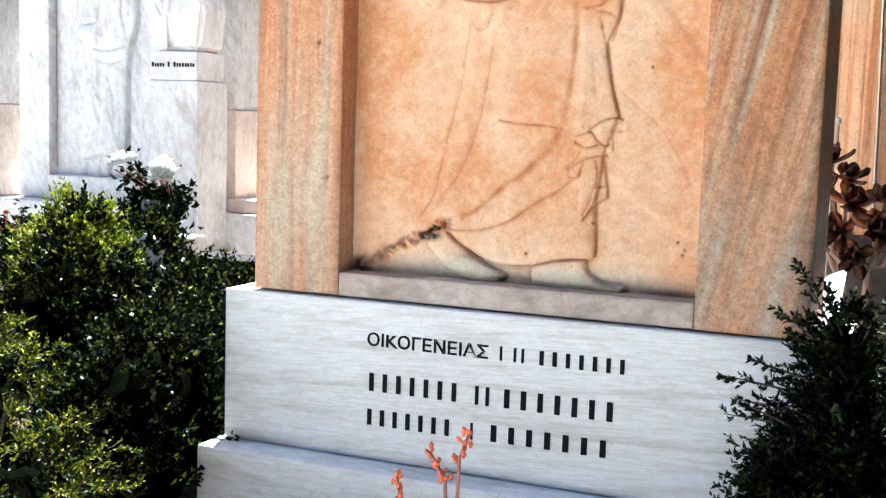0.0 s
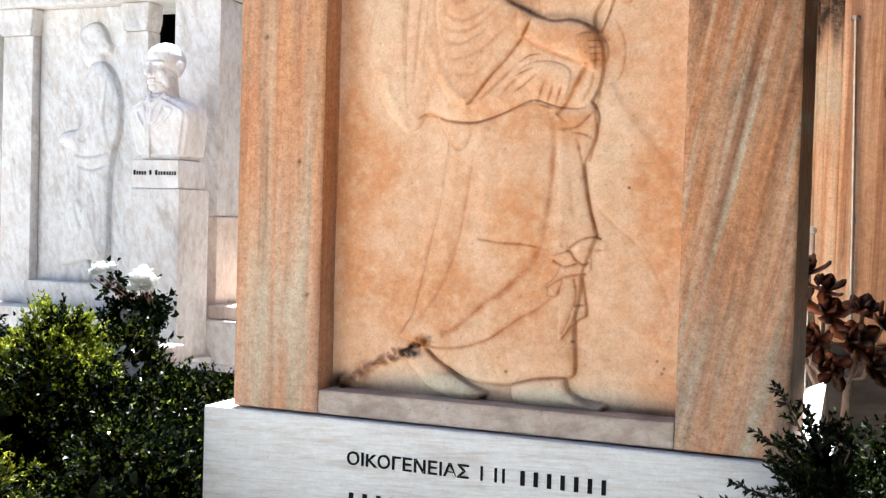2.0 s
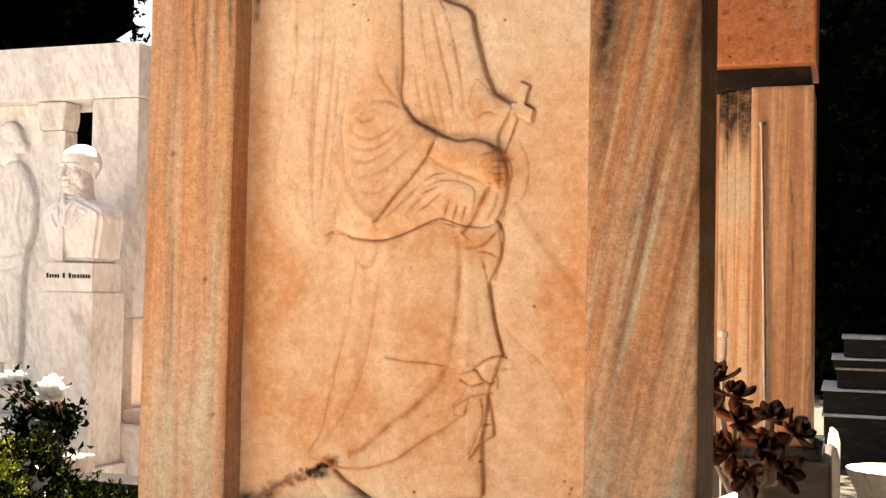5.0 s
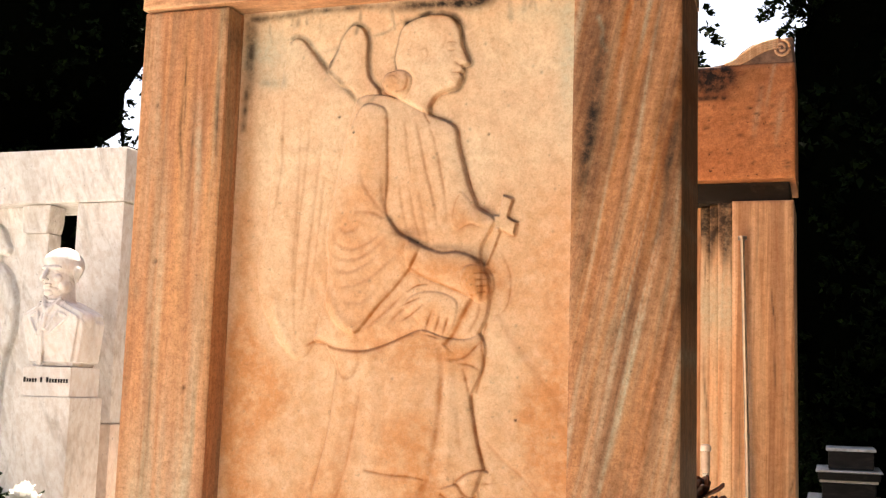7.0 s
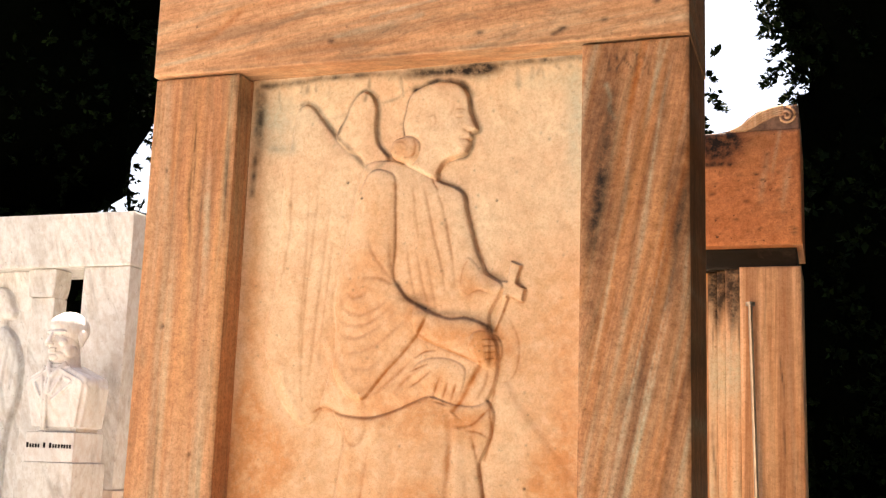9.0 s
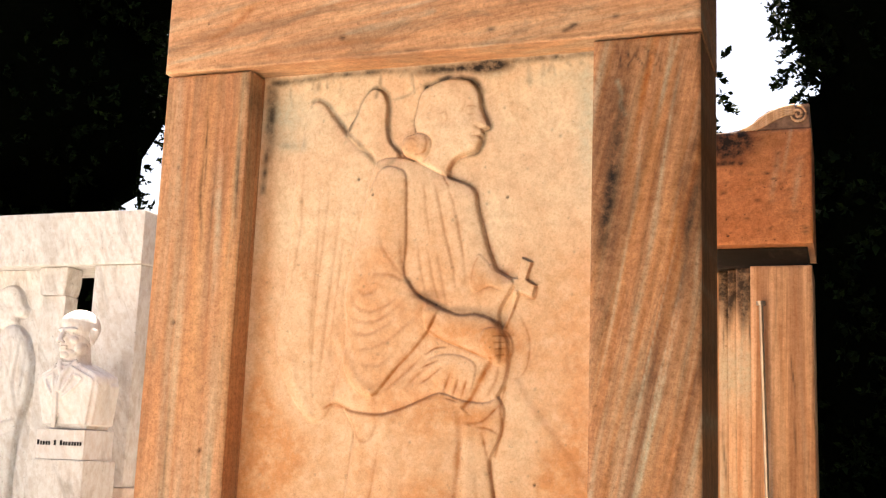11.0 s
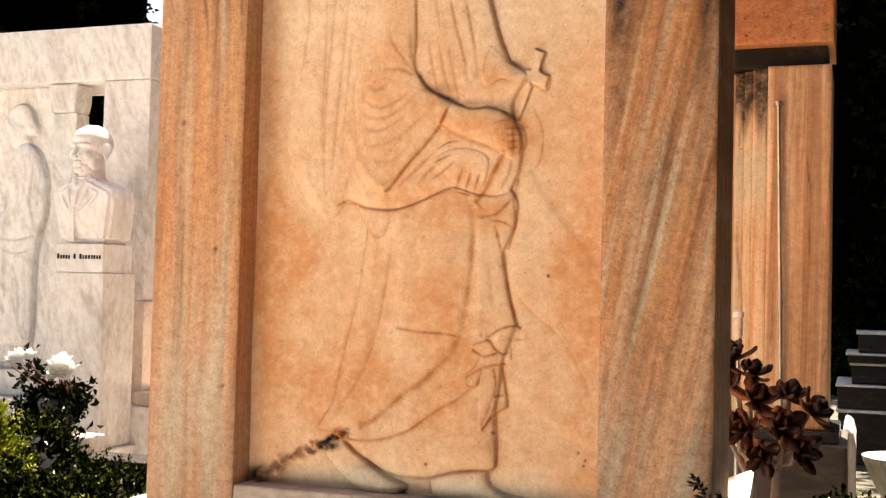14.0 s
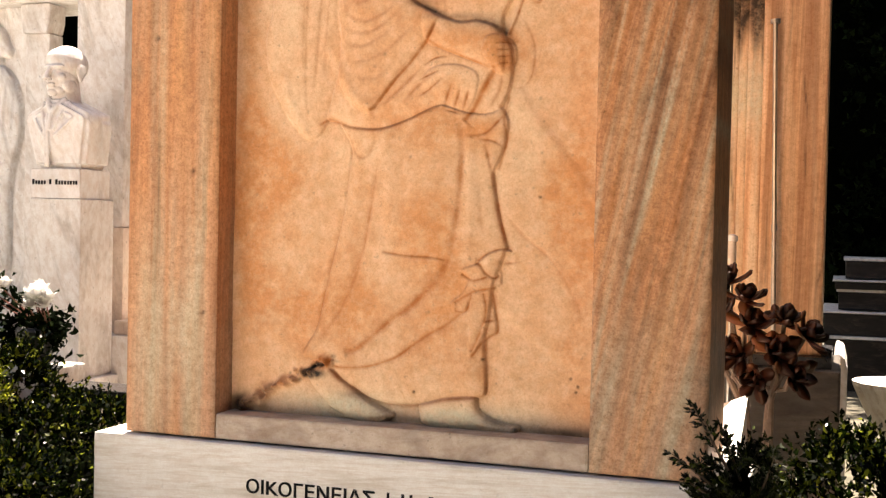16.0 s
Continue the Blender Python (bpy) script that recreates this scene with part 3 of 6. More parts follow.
    c.swell(0.73, 1.20, 0.05, 0.10, 0.006, -0.8)
    c.swell(1.03, 1.12, 0.05, 0.10, 0.005)
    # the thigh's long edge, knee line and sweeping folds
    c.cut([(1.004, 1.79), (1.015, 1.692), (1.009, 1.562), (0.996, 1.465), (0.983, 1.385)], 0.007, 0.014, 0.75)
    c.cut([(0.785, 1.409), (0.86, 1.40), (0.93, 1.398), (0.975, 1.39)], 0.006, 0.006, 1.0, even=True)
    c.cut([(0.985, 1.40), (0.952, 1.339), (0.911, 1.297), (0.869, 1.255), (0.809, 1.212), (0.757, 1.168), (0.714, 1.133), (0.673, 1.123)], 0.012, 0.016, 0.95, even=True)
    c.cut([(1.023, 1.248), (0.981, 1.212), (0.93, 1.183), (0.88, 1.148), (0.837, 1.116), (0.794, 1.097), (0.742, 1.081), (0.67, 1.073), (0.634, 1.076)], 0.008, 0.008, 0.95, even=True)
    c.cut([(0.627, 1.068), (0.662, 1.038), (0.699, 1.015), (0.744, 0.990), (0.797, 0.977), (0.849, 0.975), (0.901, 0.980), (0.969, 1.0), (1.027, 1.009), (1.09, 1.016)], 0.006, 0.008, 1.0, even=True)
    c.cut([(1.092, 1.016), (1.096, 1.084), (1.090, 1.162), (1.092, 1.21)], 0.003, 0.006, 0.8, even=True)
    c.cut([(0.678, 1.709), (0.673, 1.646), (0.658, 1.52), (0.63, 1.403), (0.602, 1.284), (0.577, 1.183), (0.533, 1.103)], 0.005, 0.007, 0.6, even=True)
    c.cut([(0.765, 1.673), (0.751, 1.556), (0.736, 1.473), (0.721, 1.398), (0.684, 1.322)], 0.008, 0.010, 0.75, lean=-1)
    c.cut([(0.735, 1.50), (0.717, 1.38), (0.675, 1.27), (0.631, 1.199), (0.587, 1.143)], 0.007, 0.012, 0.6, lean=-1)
    c.fold([(0.79, 1.74), (0.803, 1.623), (0.809, 1.492)], -0.007, 0.016)
    c.fold([(0.715, 1.62), (0.70, 1.50), (0.67, 1.36), (0.62, 1.23)], -0.005, 0.014)
    c.cut([(0.83, 1.72), (0.845, 1.60), (0.84, 1.48)], 0.002, 0.016, 0.15)
    # cloth falling in front, ending in a gathered knot and a pointed tail
    c.fold([(1.031, 1.741), (1.043, 1.628), (1.04, 1.483), (1.029, 1.415)], -0.006, 0.012)
    c.cut([(1.08, 1.715), (1.093, 1.661), (1.102, 1.616)], 0.006, 0.007, 0.8)
    c.cut([(1.10, 1.64), (1.112, 1.565), (1.125, 1.501), (1.138, 1.457), (1.149, 1.42)], 0.006, 0.007, 1.0, even=True)
    c.cut([(1.142, 1.847), (1.131, 1.79), (1.138, 1.726), (1.126, 1.677), (1.115, 1.64)], 0.005, 0.006, 0.8, even=True)
    c.cut([(1.066, 1.60), (1.07, 1.53), (1.082, 1.46)], 0.004, 0.010, 0.4)
    c.cut([(1.061, 1.725), (1.10, 1.721), (1.135, 1.702)], 0.005, 0.006, 0.85)
    c.cut([(1.02, 1.735), (1.077, 1.741), (1.115, 1.774), (1.146, 1.81)], 0.008, 0.008, 0.9)
    c.lift([(1.065, 1.383), (1.099, 1.412), (1.136, 1.424), (1.157, 1.417), (1.127, 1.393), (1.132, 1.33), (1.103, 1.312), (1.113, 1.243), (1.119, 1.197), (1.088, 1.178), (1.053, 1.127), (1.045, 1.164), (1.048, 1.275), (1.033, 1.251), (1.003, 1.251), (0.996, 1.276), (1.025, 1.299), (1.045, 1.343), (1.021, 1.365)], 0.008, 0.010, 0.02, smooth=3)
    for pts, k in (([(1.06, 1.385), (1.075, 1.38), (1.09, 1.358), (1.113, 1.345), (1.126, 1.354)], 0.010), ([(1.119, 1.319), (1.065, 1.309), (1.026, 1.288), (1.004, 1.275)], 0.009), ([(1.005, 1.252), (1.033, 1.250), (1.046, 1.276), (1.052, 1.303)], 0.008), ([(1.055, 1.14), (1.076, 1.191), (1.087, 1.222), (1.115, 1.228)], 0.008),
                   ([(1.02, 1.355), (1.056, 1.338), (1.097, 1.349)], 0.006), ([(1.085, 1.305), (1.093, 1.258), (1.087, 1.223)], 0.006), ([(1.105, 1.31), (1.117, 1.243), (1.122, 1.197), (1.09, 1.175), (1.053, 1.124)], 0.005), ([(1.065, 1.39), (1.10, 1.416), (1.14, 1.426), (1.16, 1.418)], 0.006)):
        c.cut(pts, k, 0.006, 1.0, even=True)
    c.cut([(1.12, 1.385), (1.16, 1.388), (1.19, 1.392)], 0.003, 0.006, 0.6)
    # overgarment: chest and hanging hem
    c.shape([(0.723, 2.531), (0.80, 2.535), (0.87, 2.51), (0.928, 2.478), (0.962, 2.46), (1.006, 2.443), (1.033, 2.418), (1.043, 2.37), (1.062, 2.302), (1.077, 2.251), (1.095, 2.208), (1.108, 2.18), (1.139, 2.162), (1.162, 2.143), (1.15, 2.115), (1.12, 2.06), (1.126, 2.01), (1.15, 1.96), (1.142, 1.86), (1.10, 1.80), (1.02, 1.80), (0.951, 1.82), (0.899, 1.803), (0.847, 1.78), (0.785, 1.76), (0.74, 1.756), (0.676, 1.764), (0.629, 1.781), (0.601, 1.786), (0.61, 1.83), (0.634, 1.926), (0.639, 2.012), (0.628, 2.081), (0.633, 2.15), (0.648, 2.236), (0.661, 2.305), (0.679, 2.409), (0.695, 2.477)], 0.020, 0.040, 0.10, groove=0.003)
    c.cut([(0.906, 2.46), (0.926, 2.387), (0.947, 2.301), (0.975, 2.20), (0.99, 2.12)], 0.005, 0.008, 0.6)
    c.cut([(0.947, 2.445), (0.977, 2.368), (0.992, 2.299), (1.009, 2.214), (1.02, 2.13)], 0.005, 0.008, 0.6)
    for x0, x1, x2, z0 in ((0.862, 0.878, 0.90, 2.27), (0.895, 0.915, 0.94, 2.25), (0.925, 0.945, 0.965, 2.24), (0.875, 0.885, 0.90, 2.46)):
        c.cut([(x0, z0), (x1, z0 - 0.09), (x2, z0 - 0.17)], 0.0028, 0.008, 0.45)
    c.cut([(0.928, 2.482), (0.941, 2.455), (0.956, 2.435)], 0.005, 0.005, 0.8)
    c.cut([(0.936, 2.48), (0.962, 2.463), (1.006, 2.447), (1.036, 2.42), (1.047, 2.37), (1.066, 2.302), (1.081, 2.251), (1.099, 2.208), (1.112, 2.183), (1.143, 2.165)], 0.003, 0.006, 0.7, even=True)
    c.lift([(1.054, 2.227), (1.078, 2.209), (1.101, 2.18), (1.139, 2.162), (1.168, 2.143), (1.157, 2.12), (1.123, 2.123), (1.089, 2.134), (1.05, 2.116), (1.032, 2.136), (1.039, 2.194)], 0.003, 0.007, 0.025)
    c.cut([(1.06, 2.225), (1.042, 2.194), (1.034, 2.14)], 0.004, 0.006, 0.7)
    c.cut([(1.05, 2.112), (1.089, 2.13), (1.123, 2.119)], 0.003, 0.006, 0.55)
    # near arm: sleeve gathered round the elbow, forearm, fist
    c.lift([(0.735, 2.50), (0.79, 2.50), (0.818, 2.469), (0.824, 2.365), (0.827, 2.262), (0.824, 2.186), (0.838, 2.15), (0.872, 2.108), (0.935, 2.07), (0.935, 2.047), (0.907, 1.998), (0.859, 1.94), (0.808, 1.887), (0.759, 1.823), (0.738, 1.807), (0.682, 1.83), (0.64, 1.90), (0.645, 2.012), (0.634, 2.081), (0.639, 2.15), (0.655, 2.236), (0.668, 2.305), (0.688, 2.409)], 0.006, 0.020, 0.08)
    c.cut([(0.818, 2.469), (0.824, 2.365), (0.827, 2.262), (0.824, 2.19), (0.835, 2.152)], 0.005, 0.008, 0.6, even=True, lean=-1)
    c.lift([(0.90, 2.08), (0.961, 2.06), (1.005, 2.046), (1.048, 2.049), (1.091, 2.038), (1.126, 2.01), (1.13, 1.909), (1.094, 1.92), (1.051, 1.937), (0.999, 1.958), (0.946, 1.98), (0.905, 2.003)], 0.008, 0.020, 0.045)
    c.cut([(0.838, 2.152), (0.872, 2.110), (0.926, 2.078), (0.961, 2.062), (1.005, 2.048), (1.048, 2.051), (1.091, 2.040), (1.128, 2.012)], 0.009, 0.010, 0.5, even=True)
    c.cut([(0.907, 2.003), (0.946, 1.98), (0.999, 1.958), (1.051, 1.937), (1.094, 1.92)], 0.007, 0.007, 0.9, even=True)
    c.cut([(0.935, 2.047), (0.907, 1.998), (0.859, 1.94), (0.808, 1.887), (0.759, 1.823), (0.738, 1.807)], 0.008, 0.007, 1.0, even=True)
    c.lift([(1.083, 2.004), (1.129, 2.007), (1.158, 1.975), (1.156, 1.927), (1.126, 1.904), (1.097, 1.919), (1.071, 1.965)], 0.006, 0.014, 0.03)
    for k in range(4):
        c.cut([(1.108 + 0.004 * k, 1.985 - 0.019 * k), (1.155 - 0.003 * k, 1.988 - 0.018 * k)], 0.006, 0.004, 0.9)
    for pts, k, st in (([(0.653, 2.123), (0.673, 2.08), (0.711, 2.06), (0.747, 2.064), (0.786, 2.085), (0.83, 2.126)], 0.007, 0.5), ([(0.64, 2.063), (0.684, 2.031), (0.739, 2.03), (0.793, 2.059), (0.84, 2.106)], 0.006, 0.35), ([(0.657, 2.003), (0.713, 1.99), (0.776, 2.017), (0.846, 2.075)], 0.006, 0.3), ([(0.678, 1.943), (0.751, 1.955), (0.822, 2.0), (0.882, 2.057)], 0.005, 0.3),
                       ([(0.739, 2.292), (0.768, 2.231), (0.825, 2.16)], 0.005, 0.5), ([(0.729, 2.171), (0.78, 2.169), (0.827, 2.15)], 0.005, 0.6), ([(0.808, 2.28), (0.814, 2.22), (0.827, 2.169)], 0.005, 0.6), ([(0.799, 1.887), (0.842, 1.932), (0.88, 1.973)], 0.004, 0.5), ([(0.774, 1.823), (0.835, 1.873), (0.895, 1.931)], 0.006, 0.7), ([(0.68, 2.128), (0.705, 2.11), (0.745, 2.126)], 0.005, 0.5), ([(0.837, 1.827), (0.879, 1.873), (0.923, 1.898)], 0.005, 0.6), ([(0.70, 1.90), (0.76, 1.90), (0.82, 1.95)], 0.004, 0.3)):
        c.cut(pts, k, 0.010, st)
    c.fold([(0.646, 1.925), (0.682, 1.862), (0.738, 1.812)], -0.008, 0.012)
    c.swell(0.70, 2.09, 0.035, 0.025, 0.005)
    # hem below the arm and the other hand
    c.cut([(0.574, 1.766), (0.601, 1.783), (0.629, 1.778), (0.676, 1.761), (0.74, 1.753), (0.785, 1.757), (0.847, 1.777), (0.899, 1.80), (0.951, 1.818)], 0.004, 0.008, 0.8, even=True)
    c.cut([(0.668, 1.742), (0.688, 1.697), (0.71, 1.675), (0.734, 1.681), (0.749, 1.709), (0.762, 1.743)], 0.006, 0.009, 0.5)
    c.lift([(0.893, 1.89), (0.93, 1.926), (1.0, 1.931), (1.052, 1.908), (1.058, 1.872), (1.041, 1.823), (1.014, 1.797), (0.983, 1.806), (0.951, 1.813), (0.936, 1.848)], 0.003, 0.010, 0.03)
    for pts in ([(0.984, 1.881), (0.971, 1.848), (0.958, 1.813)], [(1.01, 1.872), (0.999, 1.839), (0.986, 1.808)], [(1.033, 1.864), (1.025, 1.836), (1.014, 1.803)], [(0.95, 1.812), (0.984, 1.803), (1.014, 1.794)], [(0.886, 1.89), (0.917, 1.904), (0.948, 1.916)], [(0.884, 1.845), (0.923, 1.869), (0.958, 1.897)], [(0.90, 1.93), (0.93, 1.95), (0.97, 1.955)]):
        c.cut(pts, 0.007, 0.006, 0.9)
    c.cut([(1.108, 1.925), (1.079, 1.872), (1.048, 1.815), (1.018, 1.775)], 0.012, 0.011, 1.0, even=True)
    c.cut([(1.125, 1.90), (1.118, 1.86), (1.09, 1.81)], 0.005, 0.008, 0.6)
    # loop of cloth beyond the fist, and the cross
    c.cut([(1.16, 2.07), (1.186, 2.036), (1.207, 1.987), (1.21, 1.938), (1.198, 1.889), (1.165, 1.865), (1.122, 1.887)], 0.003, 0.005, 0.6)
    d = c.dist(np.array([(1.182, 2.217), (1.213, 2.203), (1.199, 2.151), (1.226, 2.135), (1.217, 2.098), (1.178, 2.117), (1.171, 2.106), (1.158, 2.113), (1.164, 2.129), (1.15, 2.136), (1.157, 2.157), (1.174, 2.155)]), True)
    s = np.clip((d + 0.002) / 0.004, 0, 1)
    c.H = c.H * (1 - s) + np.maximum(c.H, 0.020) * s
    c.fold([(1.171, 2.113), (1.157, 2.067), (1.133, 2.01)], -0.010, 0.005)
    for pts in ([(1.178, 2.112), (1.162, 2.067), (1.138, 2.01)], [(1.214, 2.203), (1.201, 2.152), (1.229, 2.135)], [(1.229, 2.135), (1.220, 2.096), (1.178, 2.114)]):
        c.cut(pts, 0.004, 0.004, 0.85, even=True)
    c.H *= 0.66
    # iron stains: broad soft ones on the figure and the lower field
    for x, z, rx, rz, k in ((0.73, 2.15, 0.09, 0.14, 0.55), (1.02, 1.99, 0.12, 0.045, 0.75), (1.125, 1.955, 0.045, 0.05, 1.1), (0.88, 2.06, 0.07, 0.06, 0.4), (1.0, 1.87, 0.06, 0.05, 0.45), (0.845, 2.565, 0.045, 0.04, 0.6), (0.78, 2.36, 0.07, 0.15, 0.4), (0.90, 1.5, 0.09, 0.20, 0.30), (0.80, 1.22, 0.12, 0.10, 0.25), (0.93, 2.25, 0.08, 0.16, 0.35), (1.25, 1.4, 0.12, 0.25, 0.22),
                            (1.30, 2.0, 0.15, 0.3, 0.15), (0.34, 1.55, 0.06, 0.45, 0.7), (0.40, 1.68, 0.12, 0.10, 0.55), (1.36, 1.55, 0.06, 0.55, 0.55), (0.62, 1.35, 0.15, 0.25, 0.2), (0.50, 1.15, 0.2, 0.15, 0.25), (1.06, 1.75, 0.06, 0.05, 0.5), (0.34, 2.25, 0.03, 0.4, 0.4), (1.25, 1.05, 0.14, 0.10, 0.25), (1.06, 2.14, 0.05, 0.05, 0.5)):
        c.mark(c.stain, x, z, rx, rz, k * 1.15)
    for k in range(260):
        x, z = rng.uniform(0.31, 1.40), rng.uniform(0.9, 2.25)
        c.mark(c.stain, x, z, rng.uniform(0.03, 0.11), rng.uniform(0.04, 0.14), rng.uniform(0.03, 0.26) * min(1.0, (2.35 - z) / 0.6))
    # pale lichen in the upper corners and along the foot
    for x, z, rx, rz, k in ((0.38, 2.71, 0.10, 0.09, 0.9), (0.42, 2.60, 0.06, 0.03, 0.5), (1.37, 2.64, 0.035, 0.20, 0.9), (0.62, 2.78, 0.14, 0.04, 0.4), (1.28, 2.77, 0.12, 0.04, 0.55), (0.62, 0.95, 0.25, 0.05, 0.7), (1.1, 0.945, 0.25, 0.04, 0.7), (0.70, 0.96, 0.08, 0.04, 0.6), (1.0, 0.95, 0.08, 0.04, 0.6)):
        c.mark(c.lichen, x, z, rx, rz, k)
    # soot under the lintel; the dark marks above the arm and at the feet also paint shade
    for x, z, rx, rz, k in ((1.06, 2.815, 0.07, 0.028, 0.9), (1.02, 2.815, 0.14, 0.018, 0.6), (0.88, 2.815, 0.10, 0.02, 0.7), (0.33, 2.70, 0.018, 0.14, 0.9), (1.0, 2.062, 0.09, 0.010, 0.5), (1.09, 2.045, 0.05, 0.012, 0.5), (0.89, 2.105, 0.04, 0.016, 0.5), (0.33, 0.945, 0.035, 0.03, 1.1), (0.585, 1.052, 0.03, 0.012, 1.2), (0.56, 1.045, 0.02, 0.012, 0.8), (0.81, 0.935, 0.014, 0.014, 0.9), (1.185, 0.932, 0.015, 0.010, 0.9), (1.3, 0.93, 0.09, 0.012, 0.7), (0.70, 1.0, 0.04, 0.012, 0.35), (0.39, 2.60, 0.03, 0.012, 0.3), (0.455, 2.60, 0.012, 0.03, 0.35)):
        c.mark(c.soot_shade, x, z, rx, rz, k)
    # dark runs along wing, head, arm and hem: soot plus painted edge shade
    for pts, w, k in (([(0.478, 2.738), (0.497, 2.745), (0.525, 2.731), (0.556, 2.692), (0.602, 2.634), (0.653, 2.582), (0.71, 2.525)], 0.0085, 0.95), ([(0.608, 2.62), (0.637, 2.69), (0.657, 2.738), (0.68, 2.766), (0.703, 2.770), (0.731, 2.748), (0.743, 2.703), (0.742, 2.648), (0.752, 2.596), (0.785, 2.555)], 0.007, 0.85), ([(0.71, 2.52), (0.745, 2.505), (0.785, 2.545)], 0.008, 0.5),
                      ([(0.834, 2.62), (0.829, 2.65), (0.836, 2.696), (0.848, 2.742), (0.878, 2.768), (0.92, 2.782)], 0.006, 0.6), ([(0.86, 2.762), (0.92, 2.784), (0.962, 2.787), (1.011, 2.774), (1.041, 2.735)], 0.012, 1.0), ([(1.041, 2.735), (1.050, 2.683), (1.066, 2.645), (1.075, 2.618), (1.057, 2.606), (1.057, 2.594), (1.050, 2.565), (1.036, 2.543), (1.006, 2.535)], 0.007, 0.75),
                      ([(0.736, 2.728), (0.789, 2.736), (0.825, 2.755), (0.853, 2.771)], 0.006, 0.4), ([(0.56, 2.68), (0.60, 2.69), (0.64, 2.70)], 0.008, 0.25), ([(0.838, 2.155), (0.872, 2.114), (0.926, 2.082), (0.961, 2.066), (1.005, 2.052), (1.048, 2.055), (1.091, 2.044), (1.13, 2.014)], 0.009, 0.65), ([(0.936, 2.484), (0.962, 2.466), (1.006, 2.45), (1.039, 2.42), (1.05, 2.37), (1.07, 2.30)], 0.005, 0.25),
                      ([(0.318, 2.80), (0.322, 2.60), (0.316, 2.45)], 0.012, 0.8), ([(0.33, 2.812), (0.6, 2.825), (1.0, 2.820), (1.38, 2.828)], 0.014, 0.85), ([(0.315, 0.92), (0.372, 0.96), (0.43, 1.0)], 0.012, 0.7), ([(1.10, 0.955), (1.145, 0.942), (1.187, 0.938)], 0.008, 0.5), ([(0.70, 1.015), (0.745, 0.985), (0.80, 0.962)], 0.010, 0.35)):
        c.trace(c.soot_shade, pts, w, k)
    for k in range(46):
        x, ln = rng.uniform(0.33, 1.39), 0.012 + rng.exponential(0.018)
        c.trace(c.soot_shade, [(x, 2.83), (x + rng.normal(0, 0.003), 2.825 - ln / 2), (x + rng.normal(0, 0.004), 2.825 - ln)], rng.uniform(0.004, 0.010), rng.uniform(0.25, 0.6))
    for pts, w, k in (([(0.855, 2.12), (0.985, 2.01), (1.12, 1.96)], 0.040, 0.6), ([(0.82, 2.45), (0.827, 2.30), (0.83, 2.17)], 0.016, 0.6), ([(1.108, 1.925), (1.06, 1.835), (1.018, 1.775)], 0.016, 1.0), ([(1.01, 1.70), (1.0, 1.50), (0.975, 1.385), (0.90, 1.285), (0.80, 1.20)], 0.020, 0.7), ([(0.60, 1.07), (0.55, 1.06), (0.45, 1.015)], 0.03, 0.6)):
        c.trace(c.stain, pts, w, k)
    # the broken, crumbling strip by the trailing foot
    for k in range(90):
        t = rng.random()
        x, z = 0.325 + 0.305 * t + rng.normal(0, 0.008), 0.925 + 0.172 * t ** 0.9 + rng.normal(0, 0.009)
        r = rng.uniform(0.005, 0.016)
        c.mark(c.rust, x, z, r * 1.2, r, 0.22)
        c.swell(x, z, r, r * 0.8, rng.choice([-0.011, 0.008, 0.012]), rng.random() * 3)
    for k in range(26):
        x = 0.55 + rng.normal(0, 0.045)
        c.mark(c.soot_shade, x, 1.055 + (x - 0.55) * 0.4 + rng.normal(0, 0.006), rng.uniform(0.004, 0.010), rng.uniform(0.004, 0.008), rng.uniform(0.3, 0.8))
    # worn, uneven stone with small holes and dark specks
    for k in range(220):
        c.swell(rng.uniform(0.31, 1.40), rng.uniform(0.9, 2.83), rng.uniform(0.015, 0.08), rng.uniform(0.015, 0.08), rng.normal(0, 0.0012))
    for x, z in ((1.084, 1.121), (0.886, 1.019), (1.132, 2.402), (0.654, 2.475), (0.712, 2.419), (1.33, 1.08), (1.235, 1.57), (1.345, 1.045), (1.35, 1.06)):
        c.swell(x, z, 0.0032, 0.0032, -0.008)
        c.mark(c.soot_shade, x, z, 0.0034, 0.0034, 0.9)
    for k in range(120):
        r = rng.uniform(0.0022, 0.005)
        c.mark(c.soot_shade, rng.uniform(0.31, 1.40), rng.uniform(0.9, 2.83), r, r, rng.uniform(0.15, 0.5))
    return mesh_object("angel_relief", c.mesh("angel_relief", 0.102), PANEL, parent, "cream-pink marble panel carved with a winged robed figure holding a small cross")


def words(name, text, x0, x1, z, height, y, parent, material):
    """Raised letters from x0 to x1, standing on z."""
    cu = bpy.data.curves.new(name, 'FONT')
    cu.body, cu.size, cu.extrude, cu.offset = text, 1.0, 0.02, 0.016
    tmp = new("tmp", cu)
    bpy.context.view_layer.update()
    me = bpy.data.meshes.new_from_object(tmp.evaluated_get(bpy.context.evaluated_depsgraph_get()))
    bpy.data.objects.remove(tmp)
    bpy.data.curves.remove(cu)
    co = np.empty(len(me.vertices) * 3)
    me.vertices.foreach_get("co", co)
    co = co.reshape(-1, 3)
    lo, hi = co.min(0), co.max(0)
    out = np.stack([x0 + (co[:, 0] - lo[0]) / (hi[0] - lo[0]) * (x1 - x0), y - 0.0015 - (co[:, 2] - lo[2]) / max(hi[2] - lo[2], 1e-6) * 0.002, z + (co[:, 1] - lo[1]) / (hi[1] - lo[1]) * height], -1)
    me.vertices.foreach_set("co", out.ravel())
    me.materials.clear()
    me.name = name
    return mesh_object(name, me, material, parent)


